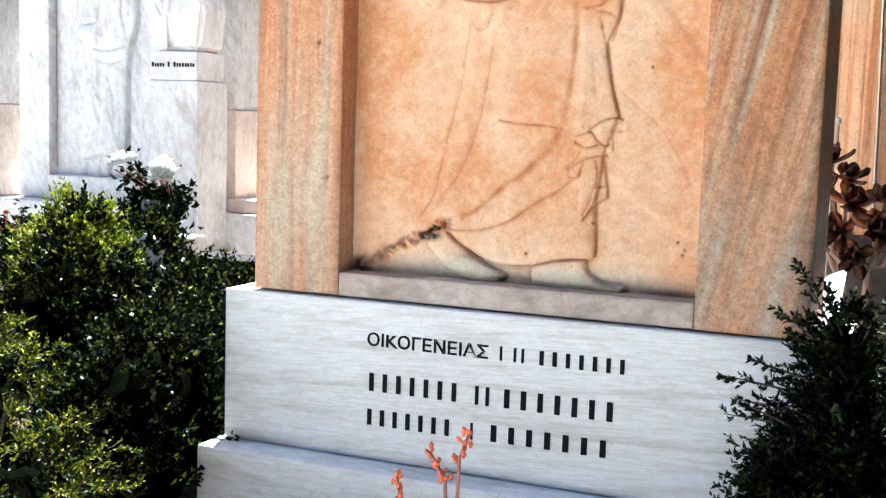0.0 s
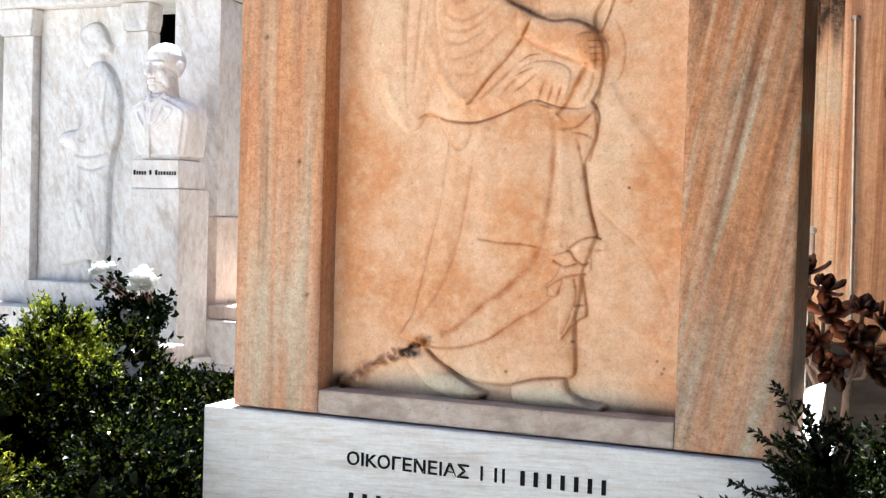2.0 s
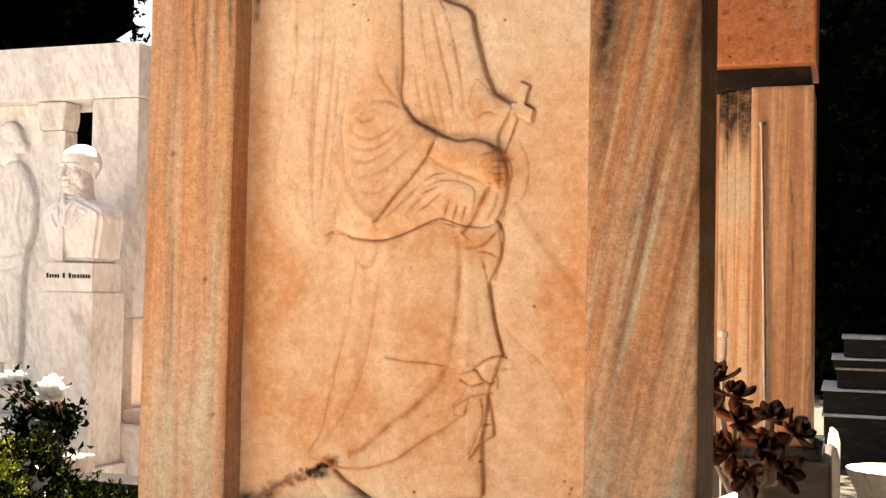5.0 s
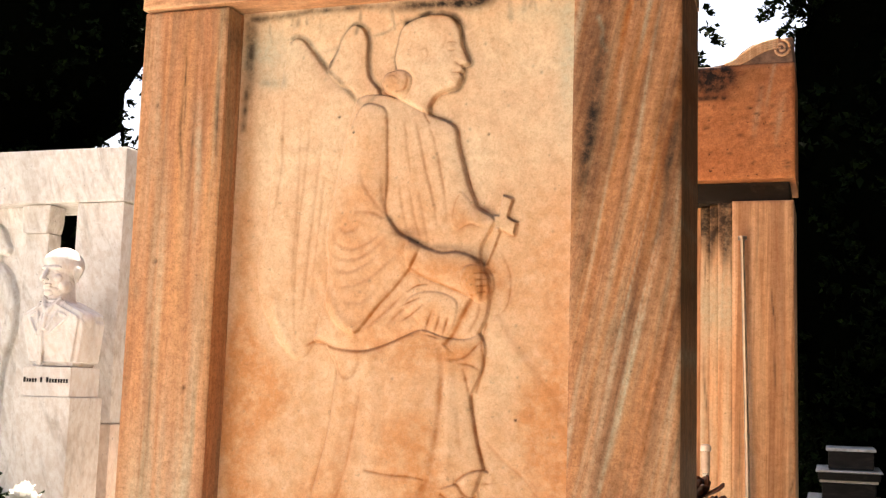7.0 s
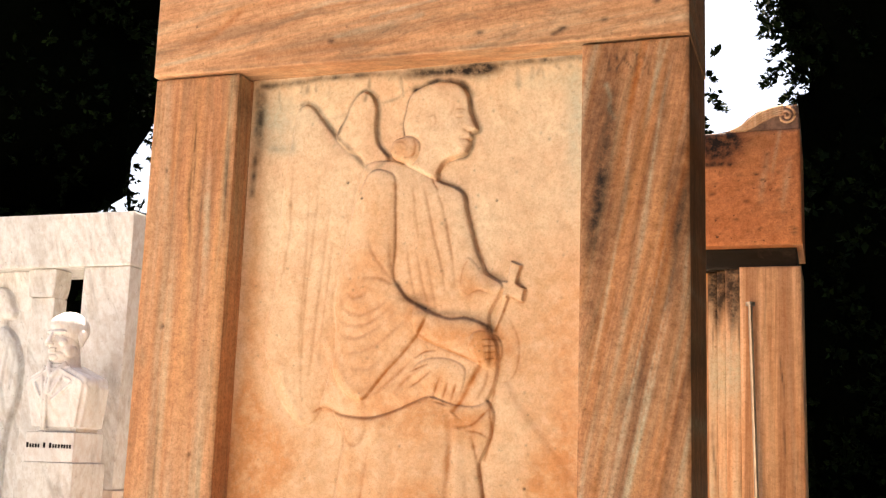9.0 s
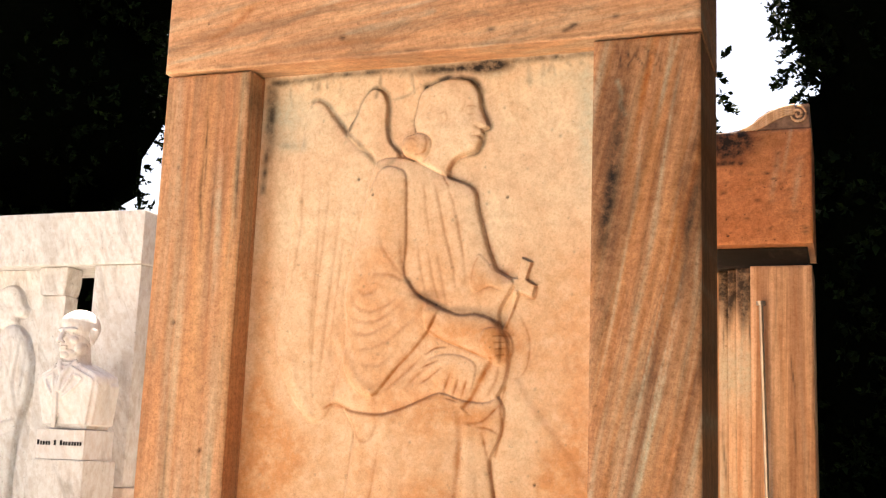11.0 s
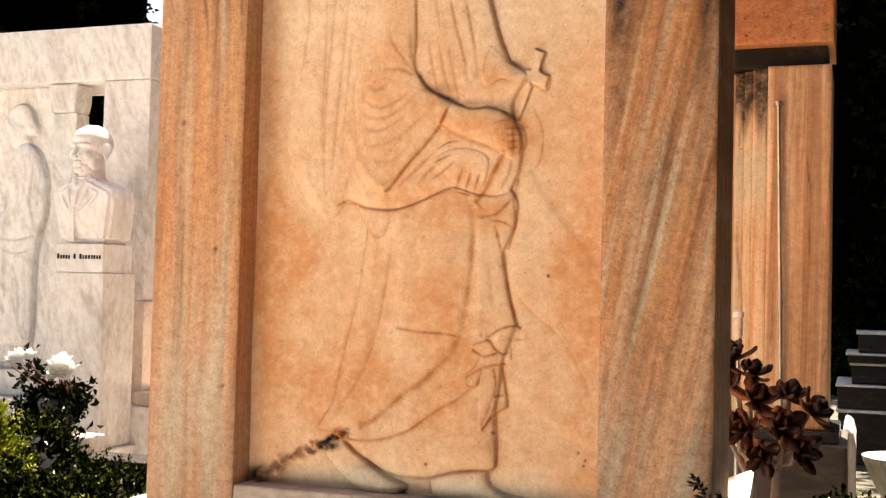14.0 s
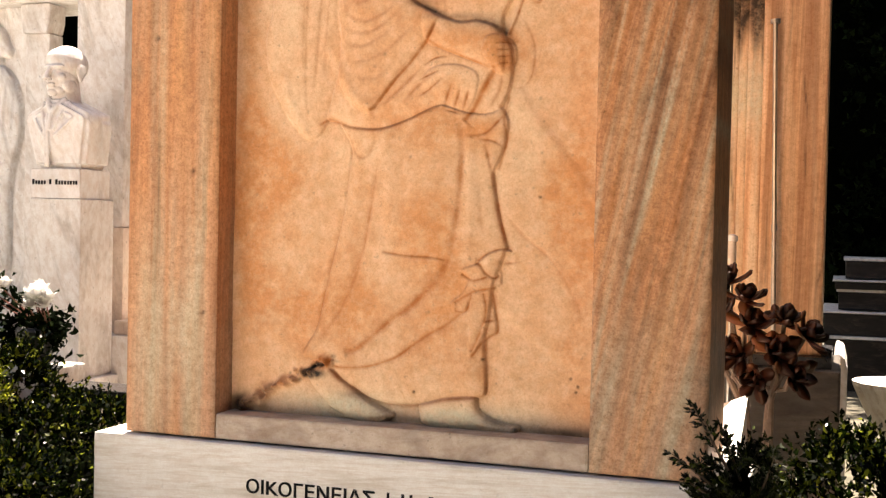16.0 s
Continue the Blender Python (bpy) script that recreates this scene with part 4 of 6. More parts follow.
def letter_bars(x0, x1, count, z, height, y, parent, material):
    """A word that stays unread: one plain upright bar for each letter."""
    pitch = (x1 - x0) / count
    for k in range(count):
        a = x0 + pitch * k
        part("lettering_bar", box(a + pitch * 0.2, a + pitch * 0.52, y - 0.003, y + 0.002, z, z + height, 0), material, parent)


def stele():
    s = thing("angel_stele", (0.85, 0.2, 0), "tall pink veined marble grave stele with carved angel panel", "gravestone")
    base = part("base_step", box(-0.125, 1.86, -0.135, 0.62, -0.03, 0.352, 0.012, wobble=0.002), STEP, s, "grey-white marble base step")
    slab = part("inscription_slab", box(-0.098, 1.80, -0.022, 0.50, 0.354, 0.846, 0.008, wobble=0.0015), SLAB, s, "white-grey marble slab with black letters")
    fy = -0.022
    k = (1.244 - 0.421) / 467
    X = lambda px: 0.421 + (px - 650) * k
    words("inscription", "ΟΙKΟΓΕΝΕΙΑΣ", X(650), X(875), 0.711, 0.042, fy, slab, INK)
    for a, b, n, z, h in ((893, 905, 1, 0.711, 0.042), (917, 944, 2, 0.711, 0.042), (960, 1117, 7, 0.711, 0.042),
                          (650, 832, 7, 0.571, 0.056), (850, 888, 2, 0.571, 0.056), (900, 1104, 7, 0.572, 0.056),
                          (648, 820, 7, 0.464, 0.050), (845, 858, 1, 0.464, 0.050), (878, 1097, 7, 0.466, 0.050)):
        letter_bars(X(a), X(b), n, z, h, fy, slab, INK)
    c = Carving(-0.004, 0.298, 0.852, 2.826, 0.0055)
    c.streaks(c.rust, 26, 1, -0.01, 0.7, 0.006, 0.5)
    c.streaks(c.stain, 24, 2, -0.01, 0.9, 0.016, 0.5)
    c.streaks(c.lichen, 16, 3, -0.01, 0.8, 0.012, 0.35)
    c.streaks(c.lichen, 10, 4, -0.01, 0.5, 0.02, 0.4, z=(0.85, 1.3))
    c.streaks(c.soot_shade, 7, 5, -0.015, 0.35, 0.0035, 0.8, x=(0.15, 0.30), z=(2.35, 2.8))
    c.streaks(c.soot_shade, 14, 6, -0.01, 0.6, 0.008, 0.22)
    for k in range(60):
        c.swell(*(np.random.default_rng(k).uniform((0, 0.9), (0.308, 2.8))), 0.03, 0.06, 0.0009 * (-1) ** k)
    for x, z in ((0.215, 1.63), (0.09, 2.02), (0.255, 1.22), (0.06, 2.52)):
        c.swell(x, z, 0.006, 0.006, -0.008)
        c.mark(c.soot_shade, x, z, 0.006, 0.007, 0.8)
    mesh_object("pillar", c.block("pillar", 0.0, 0.40), PILLAR_L, s, "pink marble pillar with long upright veins")
    c = Carving(1.404, 1.706, 0.852, 2.826, 0.0055)
    c.streaks(c.rust, 36, 11, 0.20, 0.8, 0.008, 0.55)
    c.streaks(c.soot_shade, 30, 12, 0.20, 0.7, 0.008, 0.36)
    c.streaks(c.lichen, 30, 13, 0.21, 0.6, 0.005, 0.55)
    c.streaks(c.stain, 30, 14, 0.20, 0.9, 0.012, 0.55)
    c.streaks(c.soot_shade, 12, 15, 0.17, 0.6, 0.026, 0.26, x=(1.40, 1.48), z=(2.3, 2.75))
    c.streaks(c.soot_shade, 9, 16, 0.12, 0.45, 0.022, 0.28, x=(1.63, 1.70), z=(1.9, 2.5))
    c.streaks(c.soot_shade, 12, 17, 0.05, 0.05, 0.0035, 0.7, x=(1.48, 1.62), z=(2.74, 2.82))
    c.streaks(c.lichen, 8, 18, 0.15, 0.5, 0.02, 0.4, z=(0.85, 1.25))
    c.trace(c.lichen, [(1.475, 2.70), (1.487, 2.66), (1.484, 2.63), (1.498, 2.60)], 0.006, 1.0)
    for k in range(60):
        c.swell(*(np.random.default_rng(k + 99).uniform((1.4, 0.9), (1.70, 2.8))), 0.03, 0.06, 0.0009 * (-1) ** k)
    mesh_object("pillar", c.block("pillar", 0.0, 0.40), PILLAR_R, s, "pink marble pillar with slanting brown veins")
    c = Carving(-0.008, 1.708, 2.834, 3.17, 0.006)
    for k in range(26):
        r = np.random.default_rng(k + 300)
        x, z, ln = r.uniform(0, 1.6), r.uniform(2.85, 3.16), r.uniform(0.15, 0.5)
        c.trace((c.rust, c.lichen, c.stain)[k % 3], [(x, z), (x + ln / 2, z + 0.03 + r.normal(0, 0.01)), (x + ln, z + 0.05 + r.normal(0, 0.015))], r.uniform(0.004, 0.014), r.uniform(0.3, 0.7))
    for x, z in ((1.34, 2.868), (1.325, 2.860), (1.352, 2.875), (1.47, 2.89), (1.10, 2.885), (0.62, 2.90), (1.62, 2.93)):
        c.mark(c.soot_shade, x, z, 0.012, 0.006, 0.9)
    c.trace(c.soot_shade, [(0.1, 2.842), (0.6, 2.841), (1.2, 2.842), (1.7, 2.842)], 0.006, 0.6)
    mesh_object("lintel", c.block("lintel", -0.014, 0.424), LINTEL, s, "orange veined marble lintel")
    part("back_wall", box(0.299, 1.403, 0.14, 0.38, 0.852, 2.826, 0.0), PANEL, s)
    prof = box(0.300, 1.402, 0.006, 0.139, 0.850, 0.925, 0.008, wobble=0.003)
    part("foot_ledge", prof, LEDGE, s, "greyish worn marble ledge under the figure")
    angel_relief(s)
    return s


stele()


# ---- the white grave with a bust ----
def small_figure_relief(parent):
    c = Carving(-2.57, -1.94, 1.05, 2.56, 0.006)
    c.shape([(-2.292, 2.372), (-2.28, 2.436), (-2.227, 2.471), (-2.175, 2.475), (-2.122, 2.441), (-2.094, 2.377), (-2.072, 2.344), (-2.085, 2.308), (-2.126, 2.301), (-2.136, 2.261), (-2.236, 2.242), (-2.263, 2.275), (-2.285, 2.319)], 0.015, 0.035, 0.05, groove=0.006)
    c.shape([(-2.196, 2.252), (-2.131, 2.261), (-2.064, 2.206), (-2.029, 2.121), (-2.006, 2.015), (-2.013, 1.888), (-2.042, 1.793), (-2.059, 1.718), (-2.069, 1.57), (-2.073, 1.399), (-2.082, 1.191), (-2.187, 1.183), (-2.293, 1.161), (-2.387, 1.149), (-2.382, 1.284), (-2.367, 1.479), (-2.343, 1.652), (-2.333, 1.781), (-2.387, 1.803), (-2.42, 1.825), (-2.389, 1.879), (-2.282, 1.90), (-2.257, 1.996), (-2.285, 2.061), (-2.26, 2.146), (-2.214, 2.214)], 0.016, 0.042, 0.08, groove=0.008)
    for pts, k in (([(-2.077, 2.202), (-2.088, 2.079), (-2.098, 1.952), (-2.056, 1.824)], 0.012), ([(-2.207, 2.124), (-2.172, 1.995), (-2.201, 1.867)], 0.008), ([(-2.30, 1.76), (-2.199, 1.743), (-2.06, 1.771)], 0.014), ([(-2.277, 1.696), (-2.171, 1.675), (-2.061, 1.708)], 0.012), ([(-2.30, 1.523), (-2.258, 1.395), (-2.23, 1.342)], 0.012),
                   ([(-2.355, 1.717), (-2.365, 1.479), (-2.38, 1.391)], 0.008), ([(-2.196, 1.632), (-2.154, 1.483), (-2.142, 1.312)], 0.009), ([(-2.134, 2.186), (-2.132, 2.059), (-2.15, 1.931)], 0.009), ([(-2.04, 2.12), (-2.045, 1.98), (-2.06, 1.86)], 0.008), ([(-2.25, 1.62), (-2.24, 1.45), (-2.25, 1.25)], 0.006), ([(-2.12, 1.62), (-2.105, 1.40), (-2.11, 1.22)], 0.006), ([(-2.28, 1.86), (-2.24, 1.83), (-2.20, 1.86)], 0.008)):
        c.cut(pts, k, 0.013)
    c.cut([(-2.24, 2.40), (-2.19, 2.36), (-2.14, 2.36)], 0.005, 0.012)
    c.cut([(-2.078, 2.20), (-2.02, 2.12), (-1.997, 2.015), (-2.004, 1.888), (-2.033, 1.79), (-2.05, 1.70)], 0.012, 0.012, even=True)
    c.shape([(-2.26, 1.16), (-2.245, 1.06), (-2.19, 1.06), (-2.20, 1.17)], 0.01, 0.02, 0.02)
    c.shape([(-2.13, 1.18), (-2.115, 1.06), (-2.07, 1.06), (-2.08, 1.18)], 0.01, 0.02, 0.02)
    mesh_object("figure_relief", c.mesh("figure_relief", 1.975), WHITE, parent, "white marble panel carved with a veiled standing figure")


def white_grave():
    s = thing("white_grave", (-2.2, 2.0, 0), "white marble family grave with pilasters, lintel and relief panel", "gravestone")
    part("base_block", box(-3.4, -1.06, 1.74, 2.4, -0.03, 0.92, 0.01, wobble=0.002), WHITE, s)
    part("plinth_block", box(-1.30, -1.02, 1.78, 2.3, 0.922, 0.99, 0.008), WHITE_PINK, s)
    for x0, x1 in ((-1.60, -1.322), (-3.16, -2.90)):
        part("pilaster_foot", box(x0 - 0.008, x1 + 0.012, 1.862, 2.26, 0.922, 1.438, 0.006), WHITE_PINK, s)
        part("pilaster", box(x0, x1, 1.87, 2.25, 1.440, 2.560, 0.006, wobble=0.001), WHITE, s)
    for x0, x1 in ((-1.945, -1.80), (-2.785, -2.575)):
        part("inner_pilaster", box(x0, x1, 1.915, 2.02, 0.922, 2.41, 0.006), WHITE, s)
        part("capital", prism([(x0, 2.412), (x1, 2.412), (x1 + 0.014, 2.47), (x1 + 0.016, 2.558), (x0 - 0.016, 2.558), (x0 - 0.014, 2.47)], 1.89, 2.02), WHITE, s)
    part("lintel", box(-3.20, -1.315, 1.855, 2.27, 2.563, 2.845, 0.008, wobble=0.002), WHITE, s)
    part("panel_back", box(-2.574, -1.946, 2.01, 2.14, 0.922, 2.558, 0.0), WHITE, s)
    part("panel_ledge", box(-2.572, -1.948, 1.87, 2.0, 0.922, 1.055, 0.008), WHITE, s)
    small_figure_relief(s)


white_grave()


def bust():
    pd = thing("bust_pedestal", (-1.42, 1.61, 0.92), "square white marble pedestal in front of a grave", "pedestal")
    part("foot", box(-1.60, -1.24, 1.44, 1.735, -0.02, 0.74, 0.008), WHITE, pd)
    part("shaft", box(-1.562, -1.278, 1.482, 1.735, 0.742, 1.568, 0.006, wobble=0.001), WHITE, pd)
    nb = part("name_block", box(-1.558, -1.288, 1.486, 1.715, 1.570, 1.708, 0.005), BUST, pd, "white block with a short unread name")
    bars = []
    x = -1.548
    for w, h in ((0.018, 0.024), (0.014, 0.018), (0.016, 0.018), (0.016, 0.018), (0.014, 0.018), (-0.016, 0), (0.018, 0.024), (-0.016, 0), (0.018, 0.024), (0.014, 0.018), (0.016, 0.018), (0.018, 0.018), (0.014, 0.018), (0.016, 0.018), (0.014, 0.018), (0.016, 0.018)):
        if w > 0:
            part("lettering_bar", box(x, x + w * 0.6, 1.4835, 1.488, 1.634, 1.634 + h, 0), INK, nb)
        x += abs(w)
    # the portrait bust: one body of rounded masses, fused
    bm = bmesh.new()

    def ball(c, r, turn=0.0, seg=24):
        m = Matrix.Translation(c) @ Matrix.Rotation(turn, 4, 'Z') @ Matrix.Diagonal((*r, 1))
        bmesh.ops.create_uvsphere(bm, u_segments=seg, v_segments=seg // 2, radius=1, matrix=m)

    face = radians(-9)
    hc = Vector((-1.452, 1.585, 2.17))

    def at(side, front, up):
        """A place on the head, by its own side (its left), front and up."""
        return hc + Matrix.Rotation(face, 3, 'Z') @ Vector((side, -front, up))

    ball(at(0, -0.016, 0.030), (0.084, 0.104, 0.088), face)
    ball(at(0, 0.012, 0.045), (0.070, 0.082, 0.060), face)
    ball(at(0, 0.016, -0.040), (0.066, 0.074, 0.080), face)
    ball(at(0, 0.045, -0.095), (0.046, 0.040, 0.030), face)
    ball(at(0, 0.074, -0.108), (0.026, 0.020, 0.020), face)
    ball(at(0, 0.066, 0.012), (0.060, 0.030, 0.013), face)
    for k in range(7):
        ball(at(0, 0.086 + 0.0055 * k, 0.008 - 0.009 * k), (0.009 + 0.0012 * k, 0.014, 0.010), face, 12)
    ball(at(0, 0.086, -0.072), (0.026, 0.012, 0.006), face, 12)
    ball(at(0, 0.082, -0.085), (0.022, 0.012, 0.007), face, 12)
    for sd in (-1, 1):
        ball(at(0.040 * sd, 0.060, -0.038), (0.022, 0.022, 0.020), face, 14)
        ball(at(0.016 * sd, 0.106, -0.050), (0.009, 0.010, 0.008), face, 12)
        ball(at(0.052 * sd, 0.020, -0.075), (0.022, 0.040, 0.030), face, 14)
        ball(at(0.084 * sd, -0.018, -0.012), (0.010, 0.024, 0.038), face, 14)
        ball(at(0.090 * sd, -0.030, 0.004), (0.012, 0.012, 0.022), face, 12)
        ball(at(0.084 * sd, -0.016, -0.042), (0.010, 0.012, 0.014), face, 12)
        ball(at(0.030 * sd, 0.066, -0.008), (0.013, 0.012, 0.007), face, 12)
    tube([(-1.452, 1.61, 1.95), (-1.452, 1.60, 2.03), (-1.452, 1.59, 2.12)], [0.085, 0.066, 0.062], 18, bm)
    body = prism([(-1.552, 1.711), (-1.592, 1.85), (-1.622, 1.935), (-1.60, 1.968), (-1.53, 2.005), (-1.49, 2.03), (-1.415, 2.03), (-1.36, 2.005), (-1.28, 1.968), (-1.262, 1.94), (-1.272, 1.85), (-1.288, 1.711)], 1.502, 1.715, 0.02)
    me = bpy.data.meshes.new("tmp")
    body.to_mesh(me)
    body.free()
    bm.from_mesh(me)
    ball((-1.44, 1.545, 1.86), (0.14, 0.062, 0.15))
    ball((-1.57, 1.58, 1.93), (0.055, 0.07, 0.05))
    ball((-1.31, 1.58, 1.93), (0.055, 0.07, 0.05))
    # shirt collar, tie, and lapels with a deep opening between them
    for line, r in (([(-1.50, 1.535, 2.035), (-1.472, 1.503, 1.995), (-1.455, 1.494, 1.968)], 0.013), ([(-1.405, 1.535, 2.035), (-1.432, 1.503, 1.995), (-1.450, 1.494, 1.968)], 0.013), ([(-1.453, 1.495, 1.972), (-1.454, 1.484, 1.93), (-1.458, 1.481, 1.885)], 0.011),
                    ([(-1.525, 1.535, 2.02), (-1.502, 1.494, 1.95), (-1.480, 1.482, 1.87), (-1.476, 1.484, 1.78), (-1.478, 1.49, 1.715)], 0.008), ([(-1.49, 1.535, 2.0), (-1.478, 1.494, 1.94), (-1.461, 1.480, 1.86), (-1.459, 1.482, 1.78), (-1.461, 1.488, 1.715)], 0.007),
                    ([(-1.382, 1.535, 2.02), (-1.405, 1.494, 1.95), (-1.438, 1.481, 1.88)], 0.008), ([(-1.385, 1.50, 1.965), (-1.345, 1.498, 1.945), (-1.375, 1.488, 1.905), (-1.43, 1.480, 1.855)], 0.006), ([(-1.515, 1.50, 1.965), (-1.548, 1.502, 1.945), (-1.525, 1.490, 1.905), (-1.49, 1.482, 1.86)], 0.006)):
        tube([Vector(p) for p in smooth_line(line, False, 4)], r, 8, bm)
    ob = part("portrait_bust", bm, BUST, None, smooth=True)
    tagged(ob, "white marble portrait bust in jacket and tie on a pedestal", "bust")
    rm = ob.modifiers.new("fuse", 'REMESH')
    rm.mode, rm.voxel_size, rm.use_smooth_shade = 'VOXEL', 0.0042, True


bust()


# ---- the rust-stained grave ----
def rusty_grave():
    s = thing("rusty_grave", (1.3, 2.1, 0), "orange rust-stained marble grave with volute lintel", "gravestone")
    part("base_block", box(0.2, 2.02, 1.78, 2.45, -0.03, 0.945, 0.01, wobble=0.002), GREY_STONE, s, "grey stone base block")
    # the dark gap over the base, its darkness painted as a black strip
    part("base_joint", box(0.28, 1.985, 1.84, 2.40, 0.947, 0.992, 0.004), BLACK_STONE, s, "black strip standing for the dark gap over the base")
    for k, (name, x0, x1, y0, y1, label) in enumerate((("pillar", 1.690, 1.942, 1.90, 2.32, "stained marble end pillar"), ("band", 1.626, 1.688, 1.945, 2.30, ""), ("band", 1.588, 1.624, 1.985, 2.30, ""), ("band", 1.545, 1.586, 2.02, 2.30, ""))):
        c = Carving(x0, x1, 0.994, 2.495, 0.006)
        c.streaks(c.rust, 10 if k == 0 else 3, 80 + k, -0.02, 0.7, 0.008, 0.5)
        c.streaks(c.soot_shade, 9 if k == 0 else 2, 90 + k, -0.03, 0.22, 0.004, 0.9)
        c.streaks(c.lichen, 5, 95 + k, -0.01, 0.9, 0.012, 0.4)
        if k:
            # stain and the lintel's shade painted dark on the stepped bands' tops, paler below
            c.soot_shade += np.clip((c.Z - 2.22 - 0.05 * np.sin(c.X * 90)) / 0.12, 0, 1) * 0.95
            c.lichen += np.exp(-((c.Z - 2.05) / 0.16) ** 2) * 0.8
        mesh_object(name, c.block(name, y0, y1 - y0), RUSTY_PALE, s, label)
    part("back_panel", box(0.30, 1.543, 2.05, 2.30, 0.994, 2.495, 0.003), RUSTY, s)
    # fills the gap under the lintel; the gap's shade is its black colour
    part("gap_shade_block", box(0.35, 1.925, 1.955, 2.30, 2.497, 2.583, 0.003), SHADE_STONE, s, "recess under the lintel, its shade painted black")
    c = Carving(0.25, 1.950, 2.585, 3.085, 0.008)
    for x, z, rx, rz, k in ((1.50, 3.05, 0.20, 0.07, 1.6), (1.62, 3.02, 0.07, 0.06, 1.0), (1.2, 3.04, 0.3, 0.06, 1.2), (1.58, 2.945, 0.10, 0.012, 0.8)):
        c.mark(c.soot_shade, x, z, rx, rz, k)
    for x in (1.455, 1.515, 1.40):
        d = np.exp(-((c.X - x - 0.006 * np.sin(c.Z * 60)) / 0.007) ** 2) * np.clip((c.Z - 2.92) / 0.03, 0, 1)
        c.soot_shade *= 1 - 0.9 * d
        c.lichen += 0.8 * d
    rng = np.random.default_rng(77)
    for k in range(60):
        x, z = rng.uniform(1.3, 1.93), rng.uniform(2.62, 2.98)
        c.mark(c.soot_shade, x, z, rng.uniform(0.005, 0.014), rng.uniform(0.003, 0.007), rng.uniform(0.3, 0.9))
    c.streaks(c.lichen, 4, 78, 0.1, 0.3, 0.01, 0.4, x=(1.75, 1.9))
    c.streaks(c.stain, 14, 79, 0.4, 0.3, 0.03, 0.5)
    mesh_object("lintel", c.block("lintel", 1.875, 0.50), RUSTY_TOP, s, "orange marble lintel with black weather streaks")
    vol = [(1.60, 3.086), (1.66, 3.094), (1.70, 3.113), (1.735, 3.145), (1.775, 3.172), (1.83, 3.188), (1.89, 3.192), (1.946, 3.196), (1.946, 3.086)]
    v = part("volute", prism(vol, 1.88, 2.36, 0.004), CHIP, s, "carved marble corner volute")
    for k in range(5):
        a = 0.012 * k
        pts = [(1.66 + a * 1.2, 3.09), (1.71 + a, 3.112 - 0.1 * a), (1.76 + a * 0.8, 3.150 - 0.4 * a), (1.82 + a * 0.5, 3.178 - 0.6 * a), (1.885, 3.192 - 0.75 * a)]
        part("rib", tube([(x, 1.879, z) for x, z in smooth_line(pts, False, 4)], 0.0065, 6), RUSTY_PALE, v)
    spiral = [(1.897 + (0.040 - 0.0014 * k) * math.cos(-0.45 * k + 1.6), 1.878, 3.148 + (0.040 - 0.0014 * k) * math.sin(-0.45 * k + 1.6)) for k in range(27)]
    part("scroll", tube(spiral, 0.0065, 6), RUSTY_PALE, v)
    rod = thing("metal_rod", (1.738, 1.865, 0.97), "thin dull steel rod standing against a grave pillar", "rod")
    part("pole", tube([(1.760, 1.872, 0.94), (1.752, 1.870, 1.45), (1.735, 1.868, 2.325)], 0.0095, 10), STEEL, rod)
    part("cap", tube([(1.735, 1.868, 2.322), (1.735, 1.868, 2.338)], 0.019, 12), STEEL, rod)
    part("joint_ring", tube([(1.752, 1.870, 1.49), (1.751, 1.870, 1.515)], 0.0125, 12), STEEL, rod)


rusty_grave()


# ---- planted beds ----
def bed(name, outline, label):
    b = bmesh.new()
    f = b.faces.new([b.verts.new((x, y, -0.03)) for x, y in outline])
    bmesh.ops.subdivide_edges(b, edges=b.edges[:], cuts=6, use_grid_fill=True)
    r = bmesh.ops.extrude_face_region(b, geom=b.faces[:])
    for v in [g for g in r["geom"] if isinstance(g, bmesh.types.BMVert)]:
        v.co.z = 0.045 + 0.03 * noise.noise(v.co * 6)
    bmesh.ops.recalc_face_normals(b, faces=b.faces)
    tagged(part(name, b, SOIL), label, "soil bed", kind="structure")


# beds out of view, added so that dark soil cuts the bounced light
bed("soil_bed", [(-3.0, -1.75), (-0.13, -1.75), (-0.13, 1.15), (-3.0, 1.15)], "unseen dark soil bed under the shrubs")
bed("soil_bed", [(1.87, -0.9), (3.6, -0.9), (3.6, 1.6), (1.87, 1.6)], "unseen dark soil bed under the shrubs")
bed("soil_bed", [(-0.12, -1.05), (1.86, -1.05), (1.86, -0.137), (-0.12, -0.137)], "unseen dark soil bed in front of the stele")


# ---- leaves and shrubs ----
def leaf_cloud(name, base, along, length, width, rng, fold=0.25):
    """One mesh of many small folded leaves: bases, directions, lengths and widths."""
    n = len(base)
    along = along / np.linalg.norm(along, axis=1, keepdims=True)
    r = rng.normal(size=(n, 3))
    side = np.cross(along, r)
    side /= np.linalg.norm(side, axis=1, keepdims=True) + 1e-9
    up = np.cross(side, along)
    L, W = length[:, None], width[:, None]
    mid = base + along * L * 0.45
    v = np.stack([base, mid + side * W * 0.5 + up * W * fold, base + along * L - up * L * 0.12, mid - side * W * 0.5 + up * W * fold], 1)
    me = bpy.data.meshes.new(name)
    me.vertices.add(n * 4)
    me.vertices.foreach_set("co", v.astype(np.float32).ravel())
    me.loops.add(n * 4)
    me.loops.foreach_set("vertex_index", np.arange(n * 4, dtype=np.int32))
    me.polygons.add(n)
    me.polygons.foreach_set("loop_start", np.arange(0, n * 4, 4, dtype=np.int32))
    me.update(calc_edges=True)
    return me


